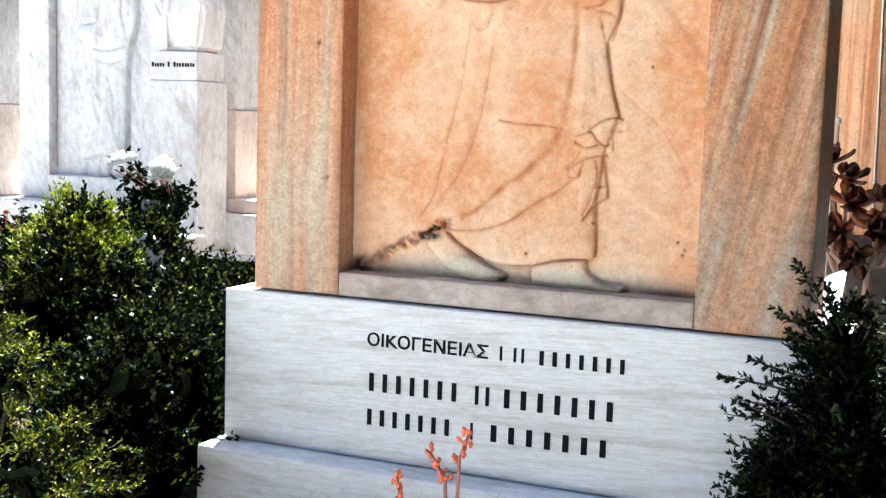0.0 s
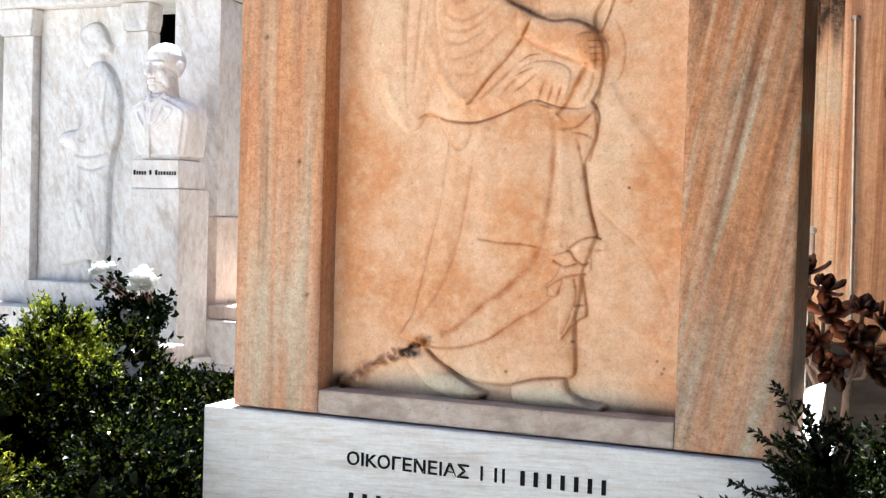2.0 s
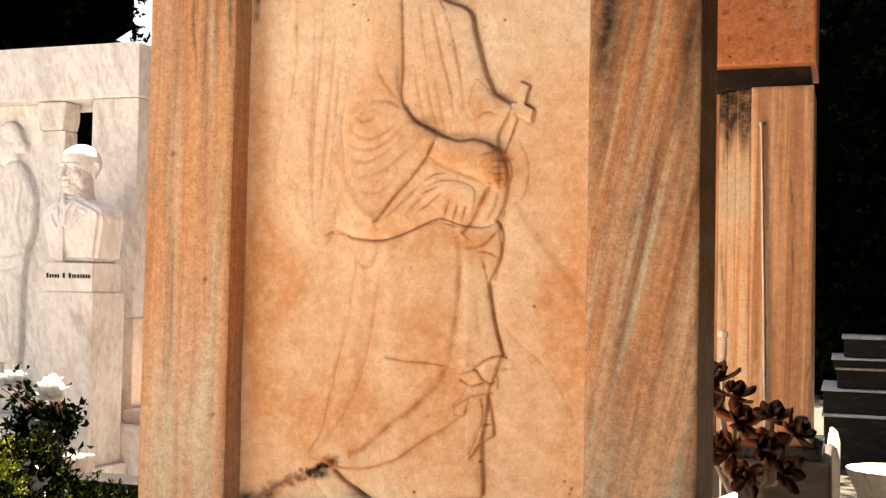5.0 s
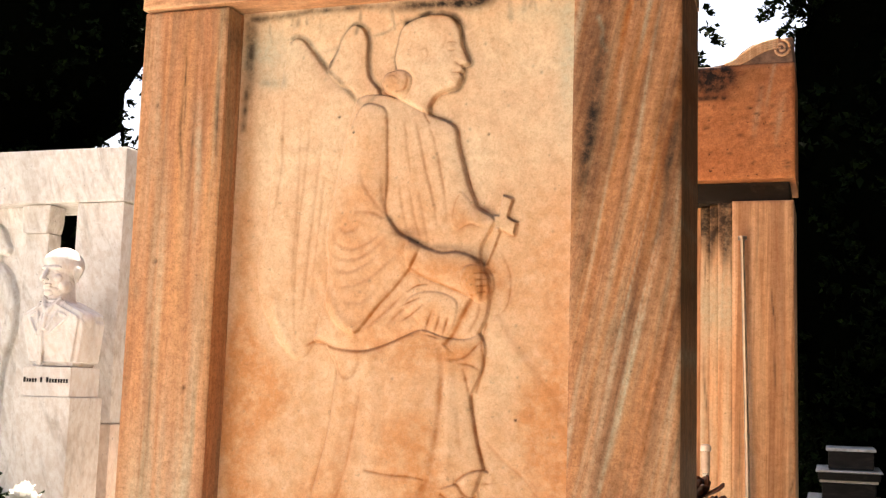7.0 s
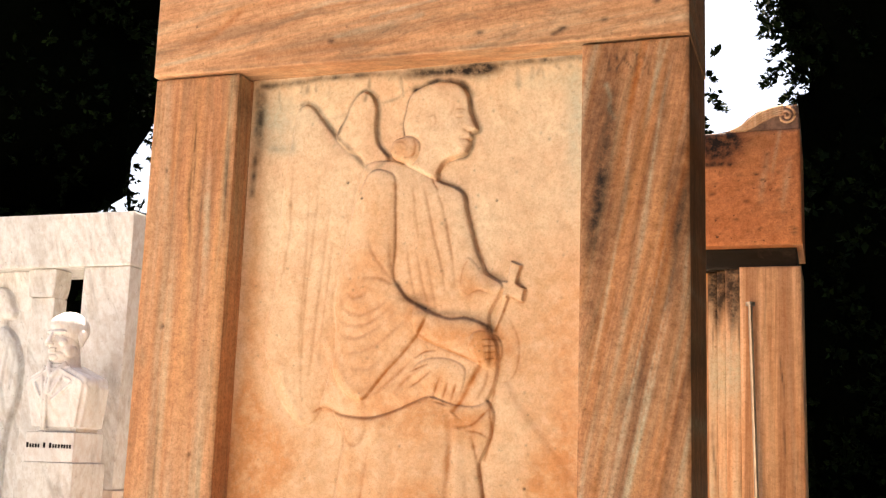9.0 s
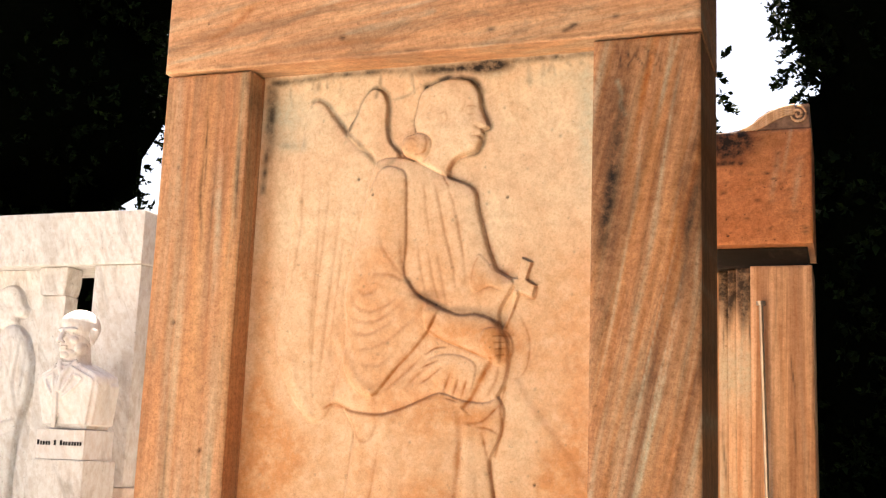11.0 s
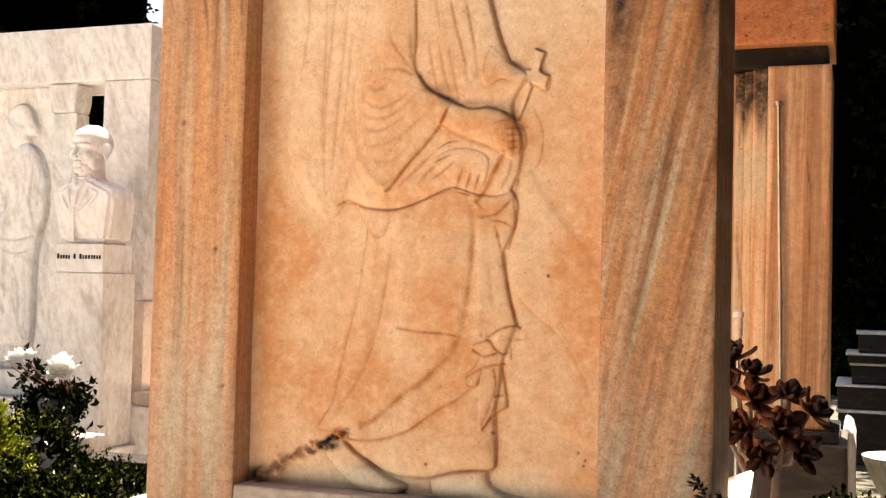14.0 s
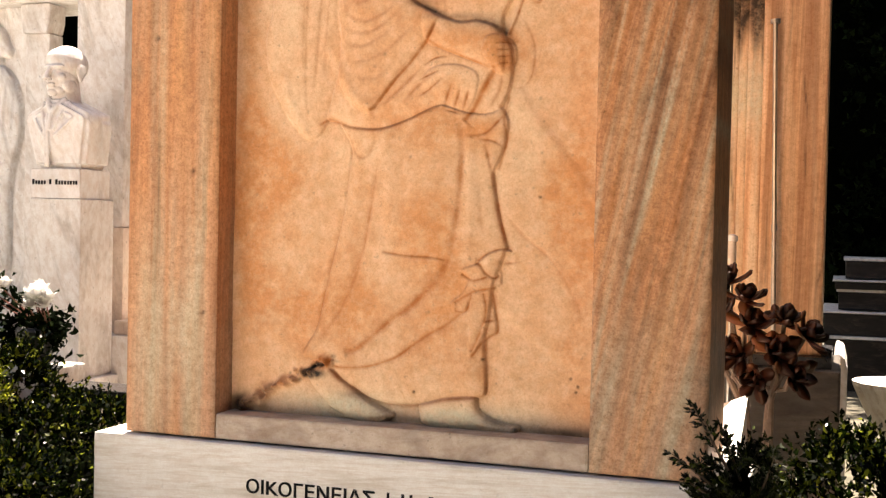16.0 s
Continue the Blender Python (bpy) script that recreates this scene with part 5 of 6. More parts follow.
def on_blobs(blobs, n, rng, low=-0.25, gap=-9.0):
    """Places and outward directions over a group of lumps, uneven, none buried in a neighbour."""
    P, N = [], []
    B = np.array(blobs, float)
    area = (B[:, 3] * B[:, 4] + B[:, 3] * B[:, 5] + B[:, 4] * B[:, 5])
    while sum(len(p) for p in P) < n:
        k = rng.choice(len(B), 4000, p=area / area.sum())
        d = rng.normal(size=(4000, 3))
        d /= np.linalg.norm(d, axis=1, keepdims=True)
        lump = np.array([noise.noise(Vector(q * 2.3 + kk * 5.1)) + 0.6 * noise.noise(Vector(q * 6.1 + kk * 3.3)) for q, kk in zip(d, k)])
        p = B[k, :3] + d * B[k, 3:] * (0.93 + 0.26 * lump)[:, None]
        keep = (d[:, 2] > low) & (p[:, 2] > 0.02) & (lump > gap)
        for c in B:
            keep &= (((p - c[:3]) / c[3:]) ** 2).sum(1) > 0.62
        nrm = d / B[k, 3:]
        nrm /= np.linalg.norm(nrm, axis=1, keepdims=True)
        P.append(p[keep])
        N.append(nrm[keep])
    return np.concatenate(P)[:n], np.concatenate(N)[:n]


def sprigs(P, N, rng, leaves, reach, leaf, width, droop=0.0, up=0.5, spread=0.9):
    """Leaves set along short twigs that grow from P."""
    n = len(P)
    d = N + rng.normal(0, 0.45, (n, 3)) + np.array([0, 0, up])
    d /= np.linalg.norm(d, axis=1, keepdims=True)
    ln = reach * rng.uniform(0.5, 1.3, n)
    s = np.tile(np.linspace(0.08, 1, leaves), (n, 1))
    base = P[:, None] + d[:, None] * (s * ln[:, None])[..., None] + np.array([0, 0, -droop]) * (s ** 2 * ln[:, None])[..., None]
    along = d[:, None] * 0.7 + rng.normal(0, spread * 0.5, (n, leaves, 3))
    size = leaf * rng.uniform(0.6, 1.3, (n, leaves)) * (1.1 - 0.45 * s)
    return base.reshape(-1, 3), along.reshape(-1, 3), size.ravel(), size.ravel() * width


def sprays(paths, rng, twigs, needles, needle, width, reach=0.42):
    """Feathery sprays: along each path, side twigs that shorten to the tip, set with needles. A path is root, tip and droop."""
    B, A, L = [], [], []
    for root, tip, droop in paths:
        root, tip = np.array(root, float), np.array(tip, float)
        ln = np.linalg.norm(tip - root)
        ax = (tip - root) / ln
        for k in range(twigs):
            u = (k + rng.random()) / twigs
            p = root + (tip - root) * u - np.array([0, 0, droop * ln * u * u])
            sd = rng.normal(0, 1, 3) * np.array([1, 1, 0.5])
            sd -= ax * sd.dot(ax)
            sd /= np.linalg.norm(sd) + 1e-9
            d = ax * 0.8 + sd * 0.75 + np.array([0, 0, -0.25 * droop])
            tl = ln * reach * (1.05 - u * 0.8) * rng.uniform(0.6, 1.2)
            q = np.linspace(0.1, 1, needles)[:, None]
            B.append(p + d * tl * q)
            A.append(d + rng.normal(0, 0.45, (needles, 3)))
            L.append(needle * rng.uniform(0.7, 1.3, needles) * (1.1 - 0.4 * q[:, 0]))
    L = np.concatenate(L)
    return np.concatenate(B), np.concatenate(A), L, L * width


def spray_foliage(parent, paths, rng, twigs, needles, needle, width, material, reach=0.42):
    ob = mesh_object("sprays", leaf_cloud("sprays", *sprays(paths, rng, twigs, needles, needle, width, reach), rng), material, parent)
    ob["kind"] = "stuff"
    for root, tip, droop in paths[:40]:
        a, b = Vector(root), Vector(tip)
        ln = (b - a).length
        part("twig", tube([a, a.lerp(b, 0.5) - Vector((0, 0, droop * ln * 0.25)), b - Vector((0, 0, droop * ln))], [0.004, 0.003, 0.001], 5), BARK, parent)


def sprays_over(blobs, n, rng, length, droop, low=-0.2):
    """Roots and tips of sprays that lean out from a group of lumps."""
    P, N = on_blobs(blobs, n, rng, low)
    d = N + rng.normal(0, 0.35, N.shape) + np.array([0, -0.1, 0.35])
    d /= np.linalg.norm(d, axis=1, keepdims=True)
    ln = length * rng.uniform(0.6, 1.3, n)[:, None]
    return [(p - e * 0.25, p + e * 0.75, droop * rng.uniform(0.4, 1.4)) for p, e in zip(P, d * ln)]


def lumpy(blobs, shrink, seed):
    bm = bmesh.new()
    for x, y, z, a, b, c in blobs:
        r = bmesh.ops.create_icosphere(bm, subdivisions=3, radius=1)
        for v in r["verts"]:
            k = shrink * (0.85 + 0.35 * noise.noise(v.co * 2.7 + Vector((seed, x, y))))
            v.co = Vector((x + v.co.x * a * k, y + v.co.y * b * k, max(0.0, z + v.co.z * c * k)))
    return bm


def shrub(name, blobs, twigs, leaves, reach, leaf, width, material, label, seed, droop=0.0, up=0.5, low=-0.25, core=0.72, category="shrub", gap=-0.1):
    rng = np.random.default_rng(seed)
    x, y = blobs[0][0], blobs[0][1]
    s = thing(name, (x, y, 0), label, category)
    P, N = on_blobs(blobs, twigs, rng, low, gap)
    fol = mesh_object("foliage", leaf_cloud("foliage", *sprigs(P, N, rng, leaves, reach, leaf, width, droop, up), rng), material, s)
    fol["kind"] = "stuff"
    # filler body whose near-black colour stands for shade between the twigs
    part("shade_core", lumpy(blobs, core, seed), INNER, s, smooth=True)
    for k in range(14):
        bx, by, bz, a, b, c = blobs[k % len(blobs)]
        e = Vector((bx + rng.uniform(-0.7, 0.7) * a, by + rng.uniform(-0.7, 0.7) * b, bz + 0.6 * c))
        o = Vector((bx + rng.uniform(-0.05, 0.05), by + rng.uniform(-0.05, 0.05), -0.02))
        part("stem", tube([o, o.lerp(e, 0.5) + Vector((rng.normal(0, 0.03), rng.normal(0, 0.03), 0.03)), e], [0.014, 0.010, 0.004], 6), BARK, s)
    return s


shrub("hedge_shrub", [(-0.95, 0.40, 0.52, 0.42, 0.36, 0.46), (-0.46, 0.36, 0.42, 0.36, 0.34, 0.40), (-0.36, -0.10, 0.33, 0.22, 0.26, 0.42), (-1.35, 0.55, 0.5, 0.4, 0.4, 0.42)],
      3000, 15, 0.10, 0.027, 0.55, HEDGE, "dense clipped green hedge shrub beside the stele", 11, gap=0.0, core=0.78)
gold = shrub("golden_shrub", [(-1.04, 0.36, 0.80, 0.17, 0.17, 0.22)], 260, 16, 0.10, 0.026, 0.5, GOLD_LEAF, "light yellow-green shrub growing above the hedge", 12, up=0.9, low=-0.6)
rng = np.random.default_rng(112)
spray_foliage(gold, sprays_over([(-1.04, 0.36, 0.80, 0.17, 0.17, 0.22)], 60, rng, 0.13, 0.1, -0.3), rng, 12, 8, 0.018, 0.45, GOLD_LEAF)
JUNIPER_LUMPS = [(-0.78, -0.55, 0.30, 0.40, 0.36, 0.44), (-0.42, -0.62, 0.16, 0.26, 0.25, 0.30), (-1.2, -0.35, 0.40, 0.35, 0.35, 0.46)]
# dark needles inside, light sprays outside: shade and sun put into colour
jun = shrub("juniper_shrub", JUNIPER_LUMPS, 500, 20, 0.12, 0.018, 0.36, DARK_NEEDLE, "yellow-green spreading juniper in front of a hedge", 13, droop=0.7, up=0.2, core=0.74, gap=0.0)
rng = np.random.default_rng(113)
spray_foliage(jun, sprays_over(JUNIPER_LUMPS, 180, rng, 0.27, 0.45, -0.5), rng, 18, 10, 0.018, 0.4, JUNIPER, 0.34)
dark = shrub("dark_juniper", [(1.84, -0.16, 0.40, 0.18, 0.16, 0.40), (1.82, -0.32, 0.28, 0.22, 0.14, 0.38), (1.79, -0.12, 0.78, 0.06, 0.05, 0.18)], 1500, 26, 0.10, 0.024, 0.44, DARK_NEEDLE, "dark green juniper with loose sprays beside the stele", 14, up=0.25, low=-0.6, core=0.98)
rng = np.random.default_rng(114)
spray_foliage(dark, [((1.76, -0.18, 0.74), (1.518, -0.22, 0.795), 0.05), ((1.76, -0.2, 0.66), (1.538, -0.24, 0.70), 0.05), ((1.74, -0.22, 0.58), (1.565, -0.26, 0.605), 0.08), ((1.77, -0.16, 0.86), (1.645, -0.2, 0.965), 0.03), ((1.77, -0.14, 0.92), (1.684, -0.18, 1.08), 0.0), ((1.76, -0.2, 0.78), (1.60, -0.24, 0.84), 0.05),
                     ((1.74, -0.24, 0.66), (1.60, -0.3, 0.74), 0.05), ((1.73, -0.26, 0.52), (1.58, -0.30, 0.50), 0.08), ((1.72, -0.25, 0.44), (1.55, -0.30, 0.40), 0.1), ((1.80, -0.15, 0.90), (1.75, -0.18, 1.04), 0.0), ((1.75, -0.2, 0.70), (1.56, -0.22, 0.74), 0.08), ((1.84, -0.2, 0.86), (1.88, -0.22, 0.98), 0.0), ((1.76, -0.15, 0.84), (1.67, -0.18, 0.90), 0.0)], rng, 15, 9, 0.020, 0.4, DARK_NEEDLE, 0.26)
shrub("hedge_shrub", [(2.10, 0.22, 0.46, 0.34, 0.40, 0.44), (2.55, 0.35, 0.5, 0.42, 0.45, 0.48), (2.3, -0.15, 0.36, 0.3, 0.25, 0.42)],
      2300, 15, 0.10, 0.027, 0.55, HEDGE, "dense green hedge shrub with glossy leaves beside a dark juniper", 15)


# ---- brown succulent, sloping slab, candle, flowers ----
def rosette(centre, axis, size, count, rng, bm):
    """Thick pointed leaves set in a spiral round a stem's end."""
    q = Vector(axis).to_track_quat('Z', 'Y')
    for k in range(count):
        a, open_ = k * 2.4, 0.25 + 0.75 * k / count
        d = q @ Vector((math.cos(a) * open_, math.sin(a) * open_, 1.05 - open_)).normalized()
        side = d.cross(q @ Vector((0, 0, 1))).normalized()
        nrm = side.cross(d).normalized()
        ln, w = size * (0.6 + 0.5 * k / count) * rng.uniform(0.85, 1.15), size * 0.27
        rows = []
        for s, ww, lift in ((0.0, 0.35, 0.0), (0.4, 0.85, -0.03), (0.72, 1.0, 0.0), (0.92, 0.5, 0.06)):
            c = Vector(centre) + d * ln * s + nrm * ln * lift
            rows.append([bm.verts.new(c - side * w * ww), bm.verts.new(c - nrm * w * 0.28), bm.verts.new(c + side * w * ww), bm.verts.new(c + nrm * w * 0.28)])
        tip = bm.verts.new(Vector(centre) + d * ln + nrm * ln * 0.1)
        for r0, r1 in zip(rows, rows[1:]):
            for j in range(4):
                bm.faces.new((r0[j], r0[(j + 1) % 4], r1[(j + 1) % 4], r1[j]))
        for j in range(4):
            bm.faces.new((rows[-1][j], rows[-1][(j + 1) % 4], tip))


def succulent():
    rng = np.random.default_rng(21)
    s = thing("succulent_plant", (1.76, 1.2, 0), "branching succulent with reddish-brown leaf rosettes and pale stems", "plant")
    root = Vector((1.76, 1.20, 0.0))
    tops = [((1.63, 1.22, 1.30), (-0.2, -0.3, 1), 0.10), ((1.62, 1.20, 1.20), (-0.6, -0.4, 0.6), 0.10), ((1.70, 1.20, 1.245), (0.1, -0.3, 1), 0.085), ((1.72, 1.18, 1.16), (0.2, -0.6, 0.7), 0.10), ((1.83, 1.20, 1.17), (0.2, -0.3, 1), 0.09),
            ((1.90, 1.20, 1.13), (0.8, -0.3, 0.6), 0.095), ((1.80, 1.16, 1.08), (0.3, -0.8, 0.4), 0.09), ((1.86, 1.18, 1.00), (0.6, -0.6, 0.2), 0.085), ((1.68, 1.18, 1.06), (-0.4, -0.7, 0.3), 0.09), ((1.74, 1.16, 0.98), (-0.2, -0.9, 0.1), 0.08), ((1.62, 1.2, 1.08), (-0.7, -0.5, 0.2), 0.085)]
    for k, (top, ax, size) in enumerate(tops):
        top = Vector(top)
        fork = Vector((1.70 if top.x < 1.74 else 1.79, 1.20, 0.86 + 0.01 * k))
        part("stem", tube([root, root.lerp(fork, 0.6) + Vector((0.012 * ((k % 3) - 1), 0, 0)), fork, fork.lerp(top, 0.5) + Vector((rng.normal(0, 0.02), 0, -0.02)), top], [0.016, 0.014, 0.013, 0.010, 0.008], 7), PALE_STEM, s)
        bm = bmesh.new()
        rosette(top, ax, size * 1.1, 11, rng, bm)
        part("rosette", bm, BROWN_LEAF, s, smooth=True)


succulent()


def sloping_slab():
    b = bmesh.new()
    lo, hi = [(1.46, 0.65), (1.73, 0.65)], [(1.46, 0.98), (1.73, 0.98)]
    zs = {0.65: 0.81, 0.98: 0.95}
    bot = [b.verts.new((x, y, 0)) for x, y in lo + hi[::-1]]
    top = [b.verts.new((x, y, zs[y] - 0.42 * (1.73 - x))) for x, y in lo + hi[::-1]]
    b.faces.new(bot[::-1])
    b.faces.new(top)
    for k in range(4):
        b.faces.new((bot[k], bot[(k + 1) % 4], top[(k + 1) % 4], top[k]))
    bmesh.ops.bevel(b, geom=b.edges[:], offset=0.008, segments=2, affect='EDGES')
    ob = part("sloping_slab", b, WHITE)
    tagged(ob, "sunlit sloping white marble slab between graves", "grave slab")


sloping_slab()


def candle():
    s = thing("grave_candle", (1.612, 1.60, 0), "slim candle holder with a white lid", "candle")
    part("stand", turned([(0.05, 0.0), (0.05, 0.02), (0.012, 0.05), (0.007, 1.34), (0.015, 1.36)], (1.612, 1.60)), STEEL, s)
    part("jar", turned([(0.014, 1.362), (0.017, 1.38), (0.017, 1.43), (0.014, 1.445)], (1.612, 1.60)), WHITE_PINK, s)
    part("lid", turned([(0.020, 1.446), (0.022, 1.455), (0.020, 1.468), (0.009, 1.474)], (1.612, 1.60)), BUST, s, "white lid")


candle()


def flower_vase():
    rng = np.random.default_rng(31)
    plinth = part("low_plinth", box(-1.52, -1.20, 1.19, 1.42, -0.02, 0.86, 0.008), WHITE)
    tagged(plinth, "low white marble plinth with sunlit top", "plinth")
    s = thing("flower_vase", (-1.36, 1.28, 0.86), "black vase of white flowers with dark leaves", "vase")
    part("vase", turned([(0.055, 0.862), (0.06, 0.88), (0.075, 0.95), (0.085, 1.0), (0.075, 1.015)], (-1.34, 1.28)), POT, s)
    P = np.concatenate([rng.normal((-1.29, 1.28, 1.00), (0.042, 0.03, 0.05), (420, 3)), rng.normal((-1.47, 1.28, 1.03), (0.032, 0.03, 0.075), (180, 3)), rng.normal((-1.38, 1.28, 0.96), (0.055, 0.03, 0.05), (360, 3))])
    leaves = mesh_object("leaves", leaf_cloud("leaves", P, rng.normal(0, 1, P.shape) + np.array([0, -0.2, 0.3]), rng.uniform(0.025, 0.05, len(P)), rng.uniform(0.018, 0.03, len(P)), rng), TREE_LEAF, s)
    leaves["kind"] = "stuff"
    for cx, cz, r in ((-1.475, 1.155, 0.030), (-1.445, 1.165, 0.024), (-1.505, 1.145, 0.022), (-1.30, 1.115, 0.030), (-1.26, 1.125, 0.034), (-1.225, 1.115, 0.028), (-1.28, 1.145, 0.030), (-1.24, 1.09, 0.026), (-1.315, 1.09, 0.024)):
        bm = bmesh.new()
        r *= 1.9
        c = Vector((cx, 1.20 + rng.uniform(-0.03, 0.03), cz + 0.012))
        for k in range(16):
            a, o = k * 2.4, 0.2 + 0.8 * k / 16
            d = Vector((math.cos(a) * o, math.sin(a) * o - 0.35, 1.0 - 0.8 * o)).normalized()
            sd = d.cross(Vector((0.1, 0.2, 1))).normalized() * r * 0.34
            u = sd.cross(d).normalized() * r * 0.12
            p = [bm.verts.new(c), bm.verts.new(c + d * r * 0.7 + sd + u), bm.verts.new(c + d * r * 1.15), bm.verts.new(c + d * r * 0.7 - sd + u)]
            bm.faces.new(p)
        part("flower", bm, PETAL_WHITE, s)
        part("flower_stalk", tube([(cx, c.y, cz), (cx * 0.6 - 1.34 * 0.4, 1.28, cz - 0.08), (-1.34, 1.28, 0.99)], 0.003, 5), STALK_RED, s)

    for o in (s, plinth):
        o.location += Vector((0.22, -0.29, 0.015))


flower_vase()


def red_flowers():
    rng = np.random.default_rng(45)
    s = thing("red_flower_plant", (-2.27, 1.32, 0), "bushy plant with red flowers beside the white grave", "flower")
    for k in range(22):
        x, y, z = -2.27 + rng.normal(0, 0.06), 1.32 + rng.normal(0, 0.05), 0.80 + rng.normal(0, 0.045)
        stalk = part("stalk", tube([(-2.27, 1.32, -0.01), ((x - 2.27) / 2, 1.32, z * 0.6), (x, y, z)], [0.006, 0.004, 0.002], 5), STALK_RED, s)
        bm = bmesh.new()
        rosette((x, y, z), (rng.normal(0, 0.4), -0.5, 1), 0.030, 9, rng, bm)
        part("bloom", bm, PETAL_ORANGE, stalk)
    P = rng.normal((-2.27, 1.32, 0.66), (0.07, 0.05, 0.10), (320, 3))
    lv = mesh_object("leaves", leaf_cloud("leaves", P, rng.normal(0, 0.7, P.shape) + np.array([0, 0, 0.5]), rng.uniform(0.03, 0.06, len(P)), rng.uniform(0.015, 0.025, len(P)), rng), HEDGE, s)
    lv["kind"] = "stuff"


red_flowers()


def dark_bench():
    s = thing("dark_bench", (-0.62, 0.95, 0), "low black stone bench with a sloping brace behind the hedge", "bench")
    part("seat", box(-0.95, -0.35, 0.86, 1.06, 0.755, 0.812, 0.006), BLACK_STONE, s)
    for x in (-0.90, -0.45):
        part("leg", box(x, x + 0.07, 0.88, 1.04, -0.02, 0.753, 0.005), BLACK_STONE, s)
    part("brace", prism([(-0.76, 0.60), (-0.72, 0.60), (-0.64, 0.752), (-0.71, 0.752)], 0.885, 0.92, 0.003), WHITE_PINK, s, "pale stone brace")


dark_bench()


def orange_flowers():
    rng = np.random.default_rng(41)
    s = thing("orange_flower_stalks", (0.98, -0.75, 0), "small succulent with orange-red flower stalks", "flower")
    for x, y, z, lean in ((1.03, -0.75, 0.69, 0.02), (1.00, -0.76, 0.64, -0.04), (0.87, -0.72, 0.555, -0.01)):
        stalk = part("stalk", tube([(x - lean * 0.3, y, 0.0), (x - lean * 0.3, y, z * 0.55), (x, y, z - 0.06), (x + lean, y, z)], [0.006, 0.005, 0.004, 0.002], 6), STALK_RED, s)
        for k in range(14):
            t = k / 14
            c = Vector((x + lean * t + rng.normal(0, 0.008), y + rng.normal(0, 0.008), z - 0.075 + 0.085 * t))
            d = Vector((rng.normal(0, 0.6), rng.normal(0, 0.6), 1)).normalized()
            bm = tube([c, c + d * 0.010, c + d * 0.020], [0.003, 0.0065, 0.001], 6)
            part("bloom", bm, PETAL_ORANGE, stalk)
    P = rng.normal((0.97, -0.74, 0.10), (0.10, 0.06, 0.05), (120, 3))
    lv = mesh_object("leaves", leaf_cloud("leaves", P, rng.normal(0, 0.6, P.shape) + np.array([0, 0, 0.7]), rng.uniform(0.05, 0.09, len(P)), rng.uniform(0.02, 0.03, len(P)), rng), BROWN_LEAF, s)
    lv["kind"] = "stuff"


orange_flowers()


# ---- graves further off ----
def far_grave(x, y, w, d, steps, label):
    """A tomb with shade painted into its dark courses; each carries a thin white slab for its sunlit top."""
    s = thing("stepped_tomb", (x, y, 0), label, "tomb", "distant tombs")
    z = -0.02
    rng = random.Random(int(x * 100 + y * 10))
    cx = x
    for k, h in enumerate(steps):
        i = (0.0, 0.05, 0.17, 0.12, 0.22, 0.26)[k] * min(1.0, w)
        x = cx + rng.uniform(-0.05, 0.05) * (k > 0)
        part("course", box(x - w / 2 + i, x + w / 2 - i, y - d / 2 + i * 1.5, y + d / 2 - i * 1.5, z, z + h - 0.033, 0.01), SHADE_STONE, s)
        part("slab", box(x - w / 2 + i - 0.02, x + w / 2 - i + 0.02, y - d / 2 + i * 1.5 - 0.02, y + d / 2 - i * 1.5, z + h - 0.027, z + h - 0.002 - 0.008 * (k % 2), 0.005), WHITE, s, "thin white slab standing for a sunlit step top")
        z += h
    return s


far_grave(2.25, 9.3, 0.75, 1.4, (0.52, 0.24, 0.20, 0.10, 0.20), "stepped tomb, shaded sides painted dark, white slabs for sunlit tops")
far_grave(3.3, 7.5, 1.1, 1.8, (0.5, 0.3, 0.25, 0.2), "stepped tomb, shaded sides painted dark, white slabs for sunlit tops")
far_grave(2.85, 4.7, 0.8, 1.0, (0.55, 0.28), "low tomb beside the path, shaded sides painted dark, white slabs for sunlit tops")
far_grave(2.9, 12.4, 1.0, 1.2, (0.5, 0.45, 0.35, 0.14), "tall stepped tomb far off, shaded sides painted dark")
far_grave(-5.2, 6.5, 1.4, 1.8, (0.4, 0.4, 0.4), "stepped tomb, shaded sides painted dark, white slabs for sunlit tops")


def bowl():
    s = thing("white_planter", (2.30, 3.15, 0), "round white stone planter bowl on a foot", "planter")
    part("bowl", turned([(0.10, 0.0), (0.10, 0.06), (0.06, 0.12), (0.07, 0.45), (0.16, 0.60), (0.22, 0.73), (0.225, 0.755), (0.19, 0.757), (0.17, 0.72)], (2.30, 3.15), 28), WHITE, s)
    part("soil", turned([(0.165, 0.70), (0.165, 0.715), (0.05, 0.72)], (2.30, 3.15), 20), SOIL, s)


bowl()


def red_lamp():
    s = thing("red_lamp", (2.50, 4.3, 0.85), "small red glass oil lamp on a black tomb", "lamp")
    part("glass", turned([(0.05, 0.853), (0.065, 0.87), (0.07, 0.93), (0.055, 0.98)], (2.50, 4.3)), RED_GLASS, s)
    part("top", turned([(0.06, 0.982), (0.05, 1.02), (0.015, 1.05)], (2.50, 4.3)), BLACK_STONE, s)


red_lamp()
side = part("narrow_headstone", prism([(1.99, 0.0), (2.05, 0.0), (2.05, 0.86), (2.035, 0.92), (2.0, 0.94), (1.99, 0.90)], 2.6, 3.3, 0.006), WHITE)
tagged(side, "narrow white marble headstone in sun", "headstone")


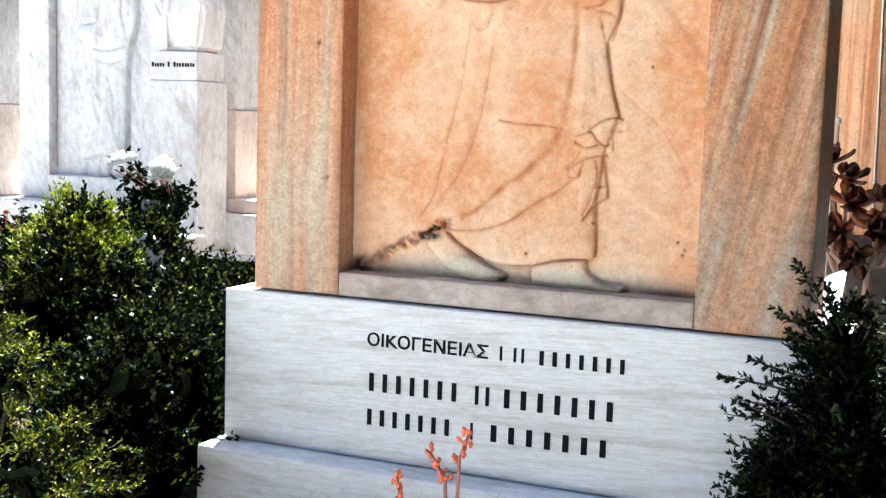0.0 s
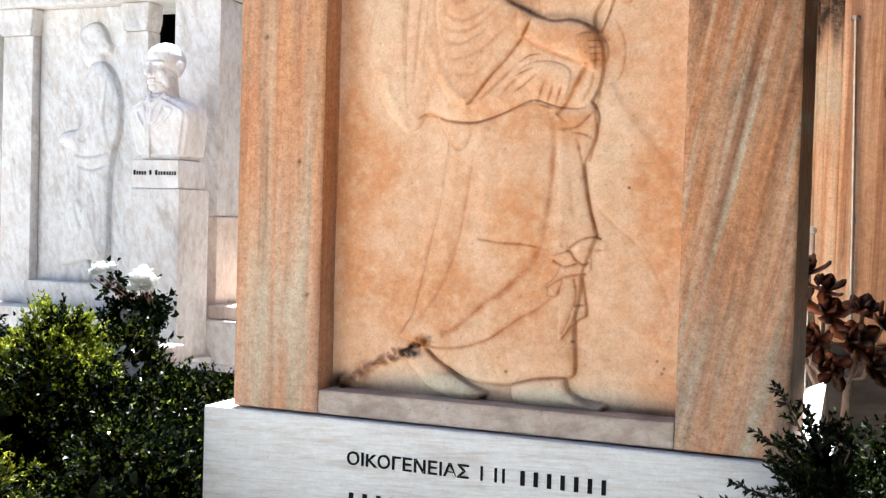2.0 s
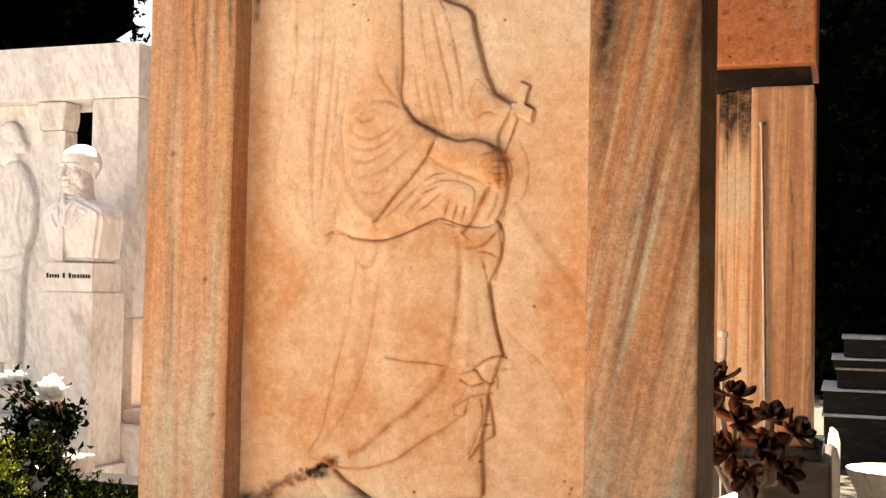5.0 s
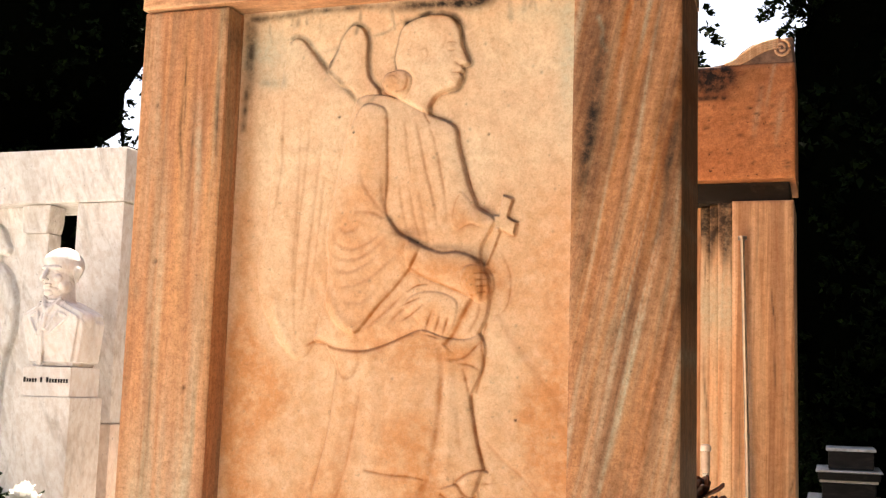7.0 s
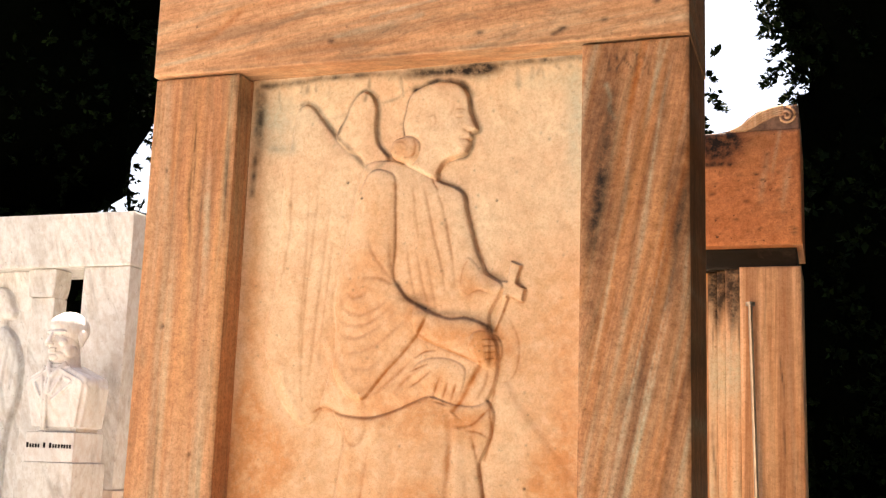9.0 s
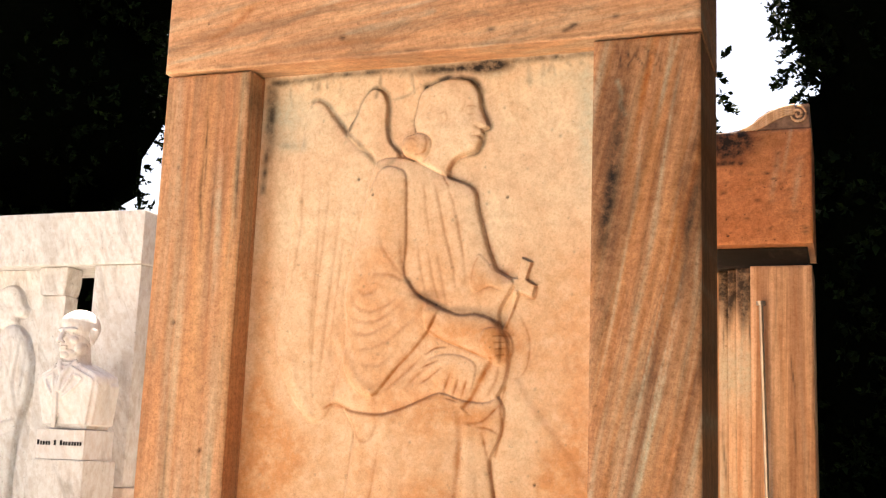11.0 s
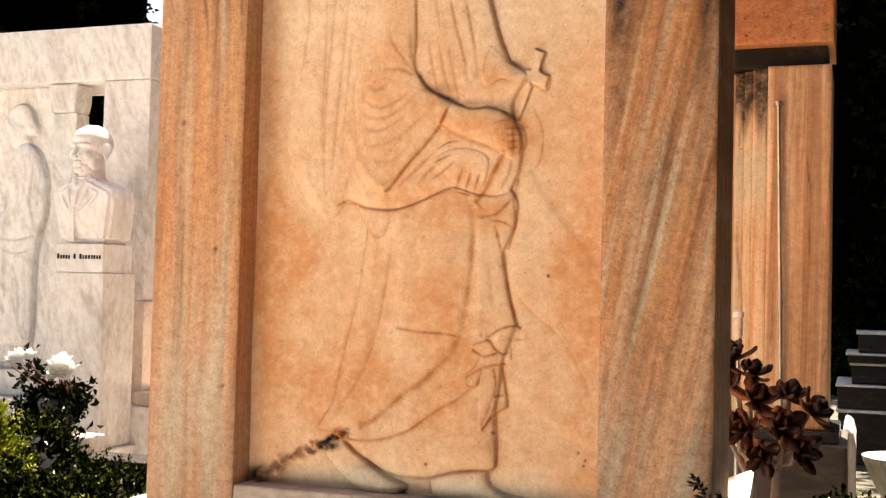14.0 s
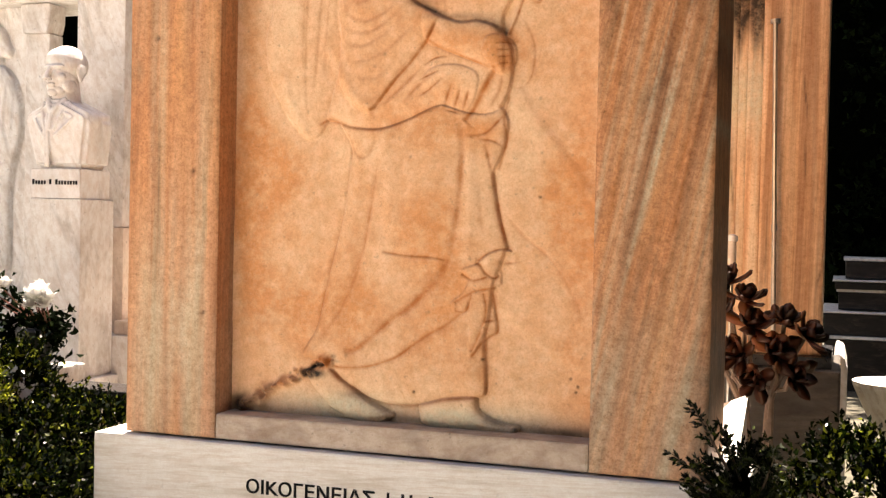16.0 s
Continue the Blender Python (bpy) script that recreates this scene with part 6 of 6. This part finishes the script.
# ---- trees and far hedge ----
def tree(x, y, trunk_h, height, blobs, n, leaf, seed, label):
    rng = np.random.default_rng(seed)
    s = thing("tree", (x, y, 0), label, "tree")
    bm = tube([(x, y, -0.1), (x + 0.1, y, trunk_h * 0.5), (x - 0.05, y + 0.1, trunk_h), (x, y, height * 0.7)], [0.32, 0.25, 0.2, 0.06], 10)
    for bx, by, bz, a, b, c in blobs:
        tube([(x, y, trunk_h * 0.8), ((x + bx) / 2, (y + by) / 2, (trunk_h + bz) / 2), (bx, by, bz)], [0.12, 0.08, 0.03], 6, bm)
    part("trunk", bm, BARK, s)
    P, N = on_blobs(blobs, n, rng, -0.9)
    inner = rng.random(len(P))[:, None]
    C = np.array([b[:3] for b in blobs])
    near = C[np.argmin(((P[:, None] - C[None]) ** 2).sum(2), 1)]
    P = near + (P - near) * (0.55 + 0.45 * inner ** 0.4)
    base, al, ln, wd = sprigs(P, N, rng, 9, leaf * 1.5, leaf, 0.6, 0.2, 0.3, 1.2)
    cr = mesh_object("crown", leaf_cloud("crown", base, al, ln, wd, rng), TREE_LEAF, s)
    cr["kind"] = "stuff"
    # filler body that closes the crown, shade painted into its colour
    part("crown_shade_core", lumpy(blobs, 1.02, seed), INNER, s, smooth=True)


tree(-2.4, 11.0, 2.2, 12, [(-3.6, 11, 3.2, 2.9, 2, 2.6), (-1.85, 11, 3.5, 2.0, 1.8, 3.0), (-3.1, 11, 7.0, 3.6, 2.2, 3.2), (-1.9, 11.2, 9.5, 1.7, 1.8, 2.6), (-4.6, 11, 9.2, 2.0, 2, 2.2)], 7000, 0.12, 51, "tall dark broad-crowned evergreen behind the graves")
tree(-10.0, 11.5, 2.2, 13, [(-9.6, 11.5, 3.0, 2.6, 2, 2.5), (-10.5, 11.5, 7.5, 2.7, 2.2, 3.4), (-13.6, 11.5, 6.0, 3, 2.2, 5.0), (-7.2, 11.8, 2.6, 1.4, 1.6, 2.2), (-9.0, 11.4, 9.9, 1.7, 1.7, 2.2)], 7000, 0.12, 52, "tall dark broad-crowned evergreen behind the graves")
tree(4.6, 11.0, 2.0, 13, [(3.05, 11, 3.4, 1.85, 2, 3.4), (3.0, 11, 8.0, 1.85, 2.0, 3.8), (6.2, 11, 5.0, 2.2, 2, 4.6), (2.9, 10.8, 1.9, 1.3, 1.5, 1.9), (4.6, 11, 8.0, 1.6, 2.0, 3.8)], 9000, 0.11, 53, "tall dark cypress-like evergreen behind the graves")


def far_hedge():
    rng = np.random.default_rng(61)
    blobs = [(x, 19 + 1.5 * math.sin(x * 1.7), 1.3, 2.4, 1.2, 1.9 + 0.5 * math.sin(x * 2.9)) for x in np.arange(-26, 20, 2.6)]
    P, N = on_blobs(blobs, 5000, rng, -0.3)
    ob = mesh_object("far_hedge", leaf_cloud("far_hedge", *sprigs(P, N, rng, 8, 0.5, 0.22, 0.6), rng), TREE_LEAF)
    tagged(ob, "dark hedge along the far edge of the cemetery", "hedge", kind="stuff")
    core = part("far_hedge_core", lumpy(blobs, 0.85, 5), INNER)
    tagged(core, "core of the far hedge, its shade painted near-black", "hedge", kind="stuff")


far_hedge()


def unseen_tree_row(name, centres, seed, label):
    """Unseen trees added behind and beside the walker to block part of the sky's light."""
    rng = np.random.default_rng(seed)
    blobs = [(x, y, z, 2.2, 2.2, 2.6) for x, y in centres for z in (2.2, 5.4)]
    P, N = on_blobs(blobs, 2600, rng, -0.5)
    ob = mesh_object(name, leaf_cloud(name, *sprigs(P, N, rng, 8, 0.6, 0.3, 0.6), rng), TREE_LEAF)
    tagged(ob, label, "trees", kind="stuff")
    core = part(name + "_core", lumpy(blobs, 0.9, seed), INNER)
    tagged(core, "core of the unseen tree row, its shade painted near-black", "trees", kind="stuff")


# added out of view, so that ground bounce outweighs the sky
unseen_tree_row("unseen_tree_row", [(x, -8.0) for x in (-1.0, 1.8, 4.6)], 71, "unseen row of dark evergreens, added to block light from behind")
unseen_tree_row("unseen_tree_row", [(5.6, y) for y in (-6.5, -3.6, -0.8, 2.2, 5.2)], 72, "unseen row of dark evergreens, added to block light from the side")
unseen_tree_row("unseen_tree_row", [(-11.0, y) for y in range(-7, 7, 3)], 73, "unseen row of dark evergreens, added to block light from the side")
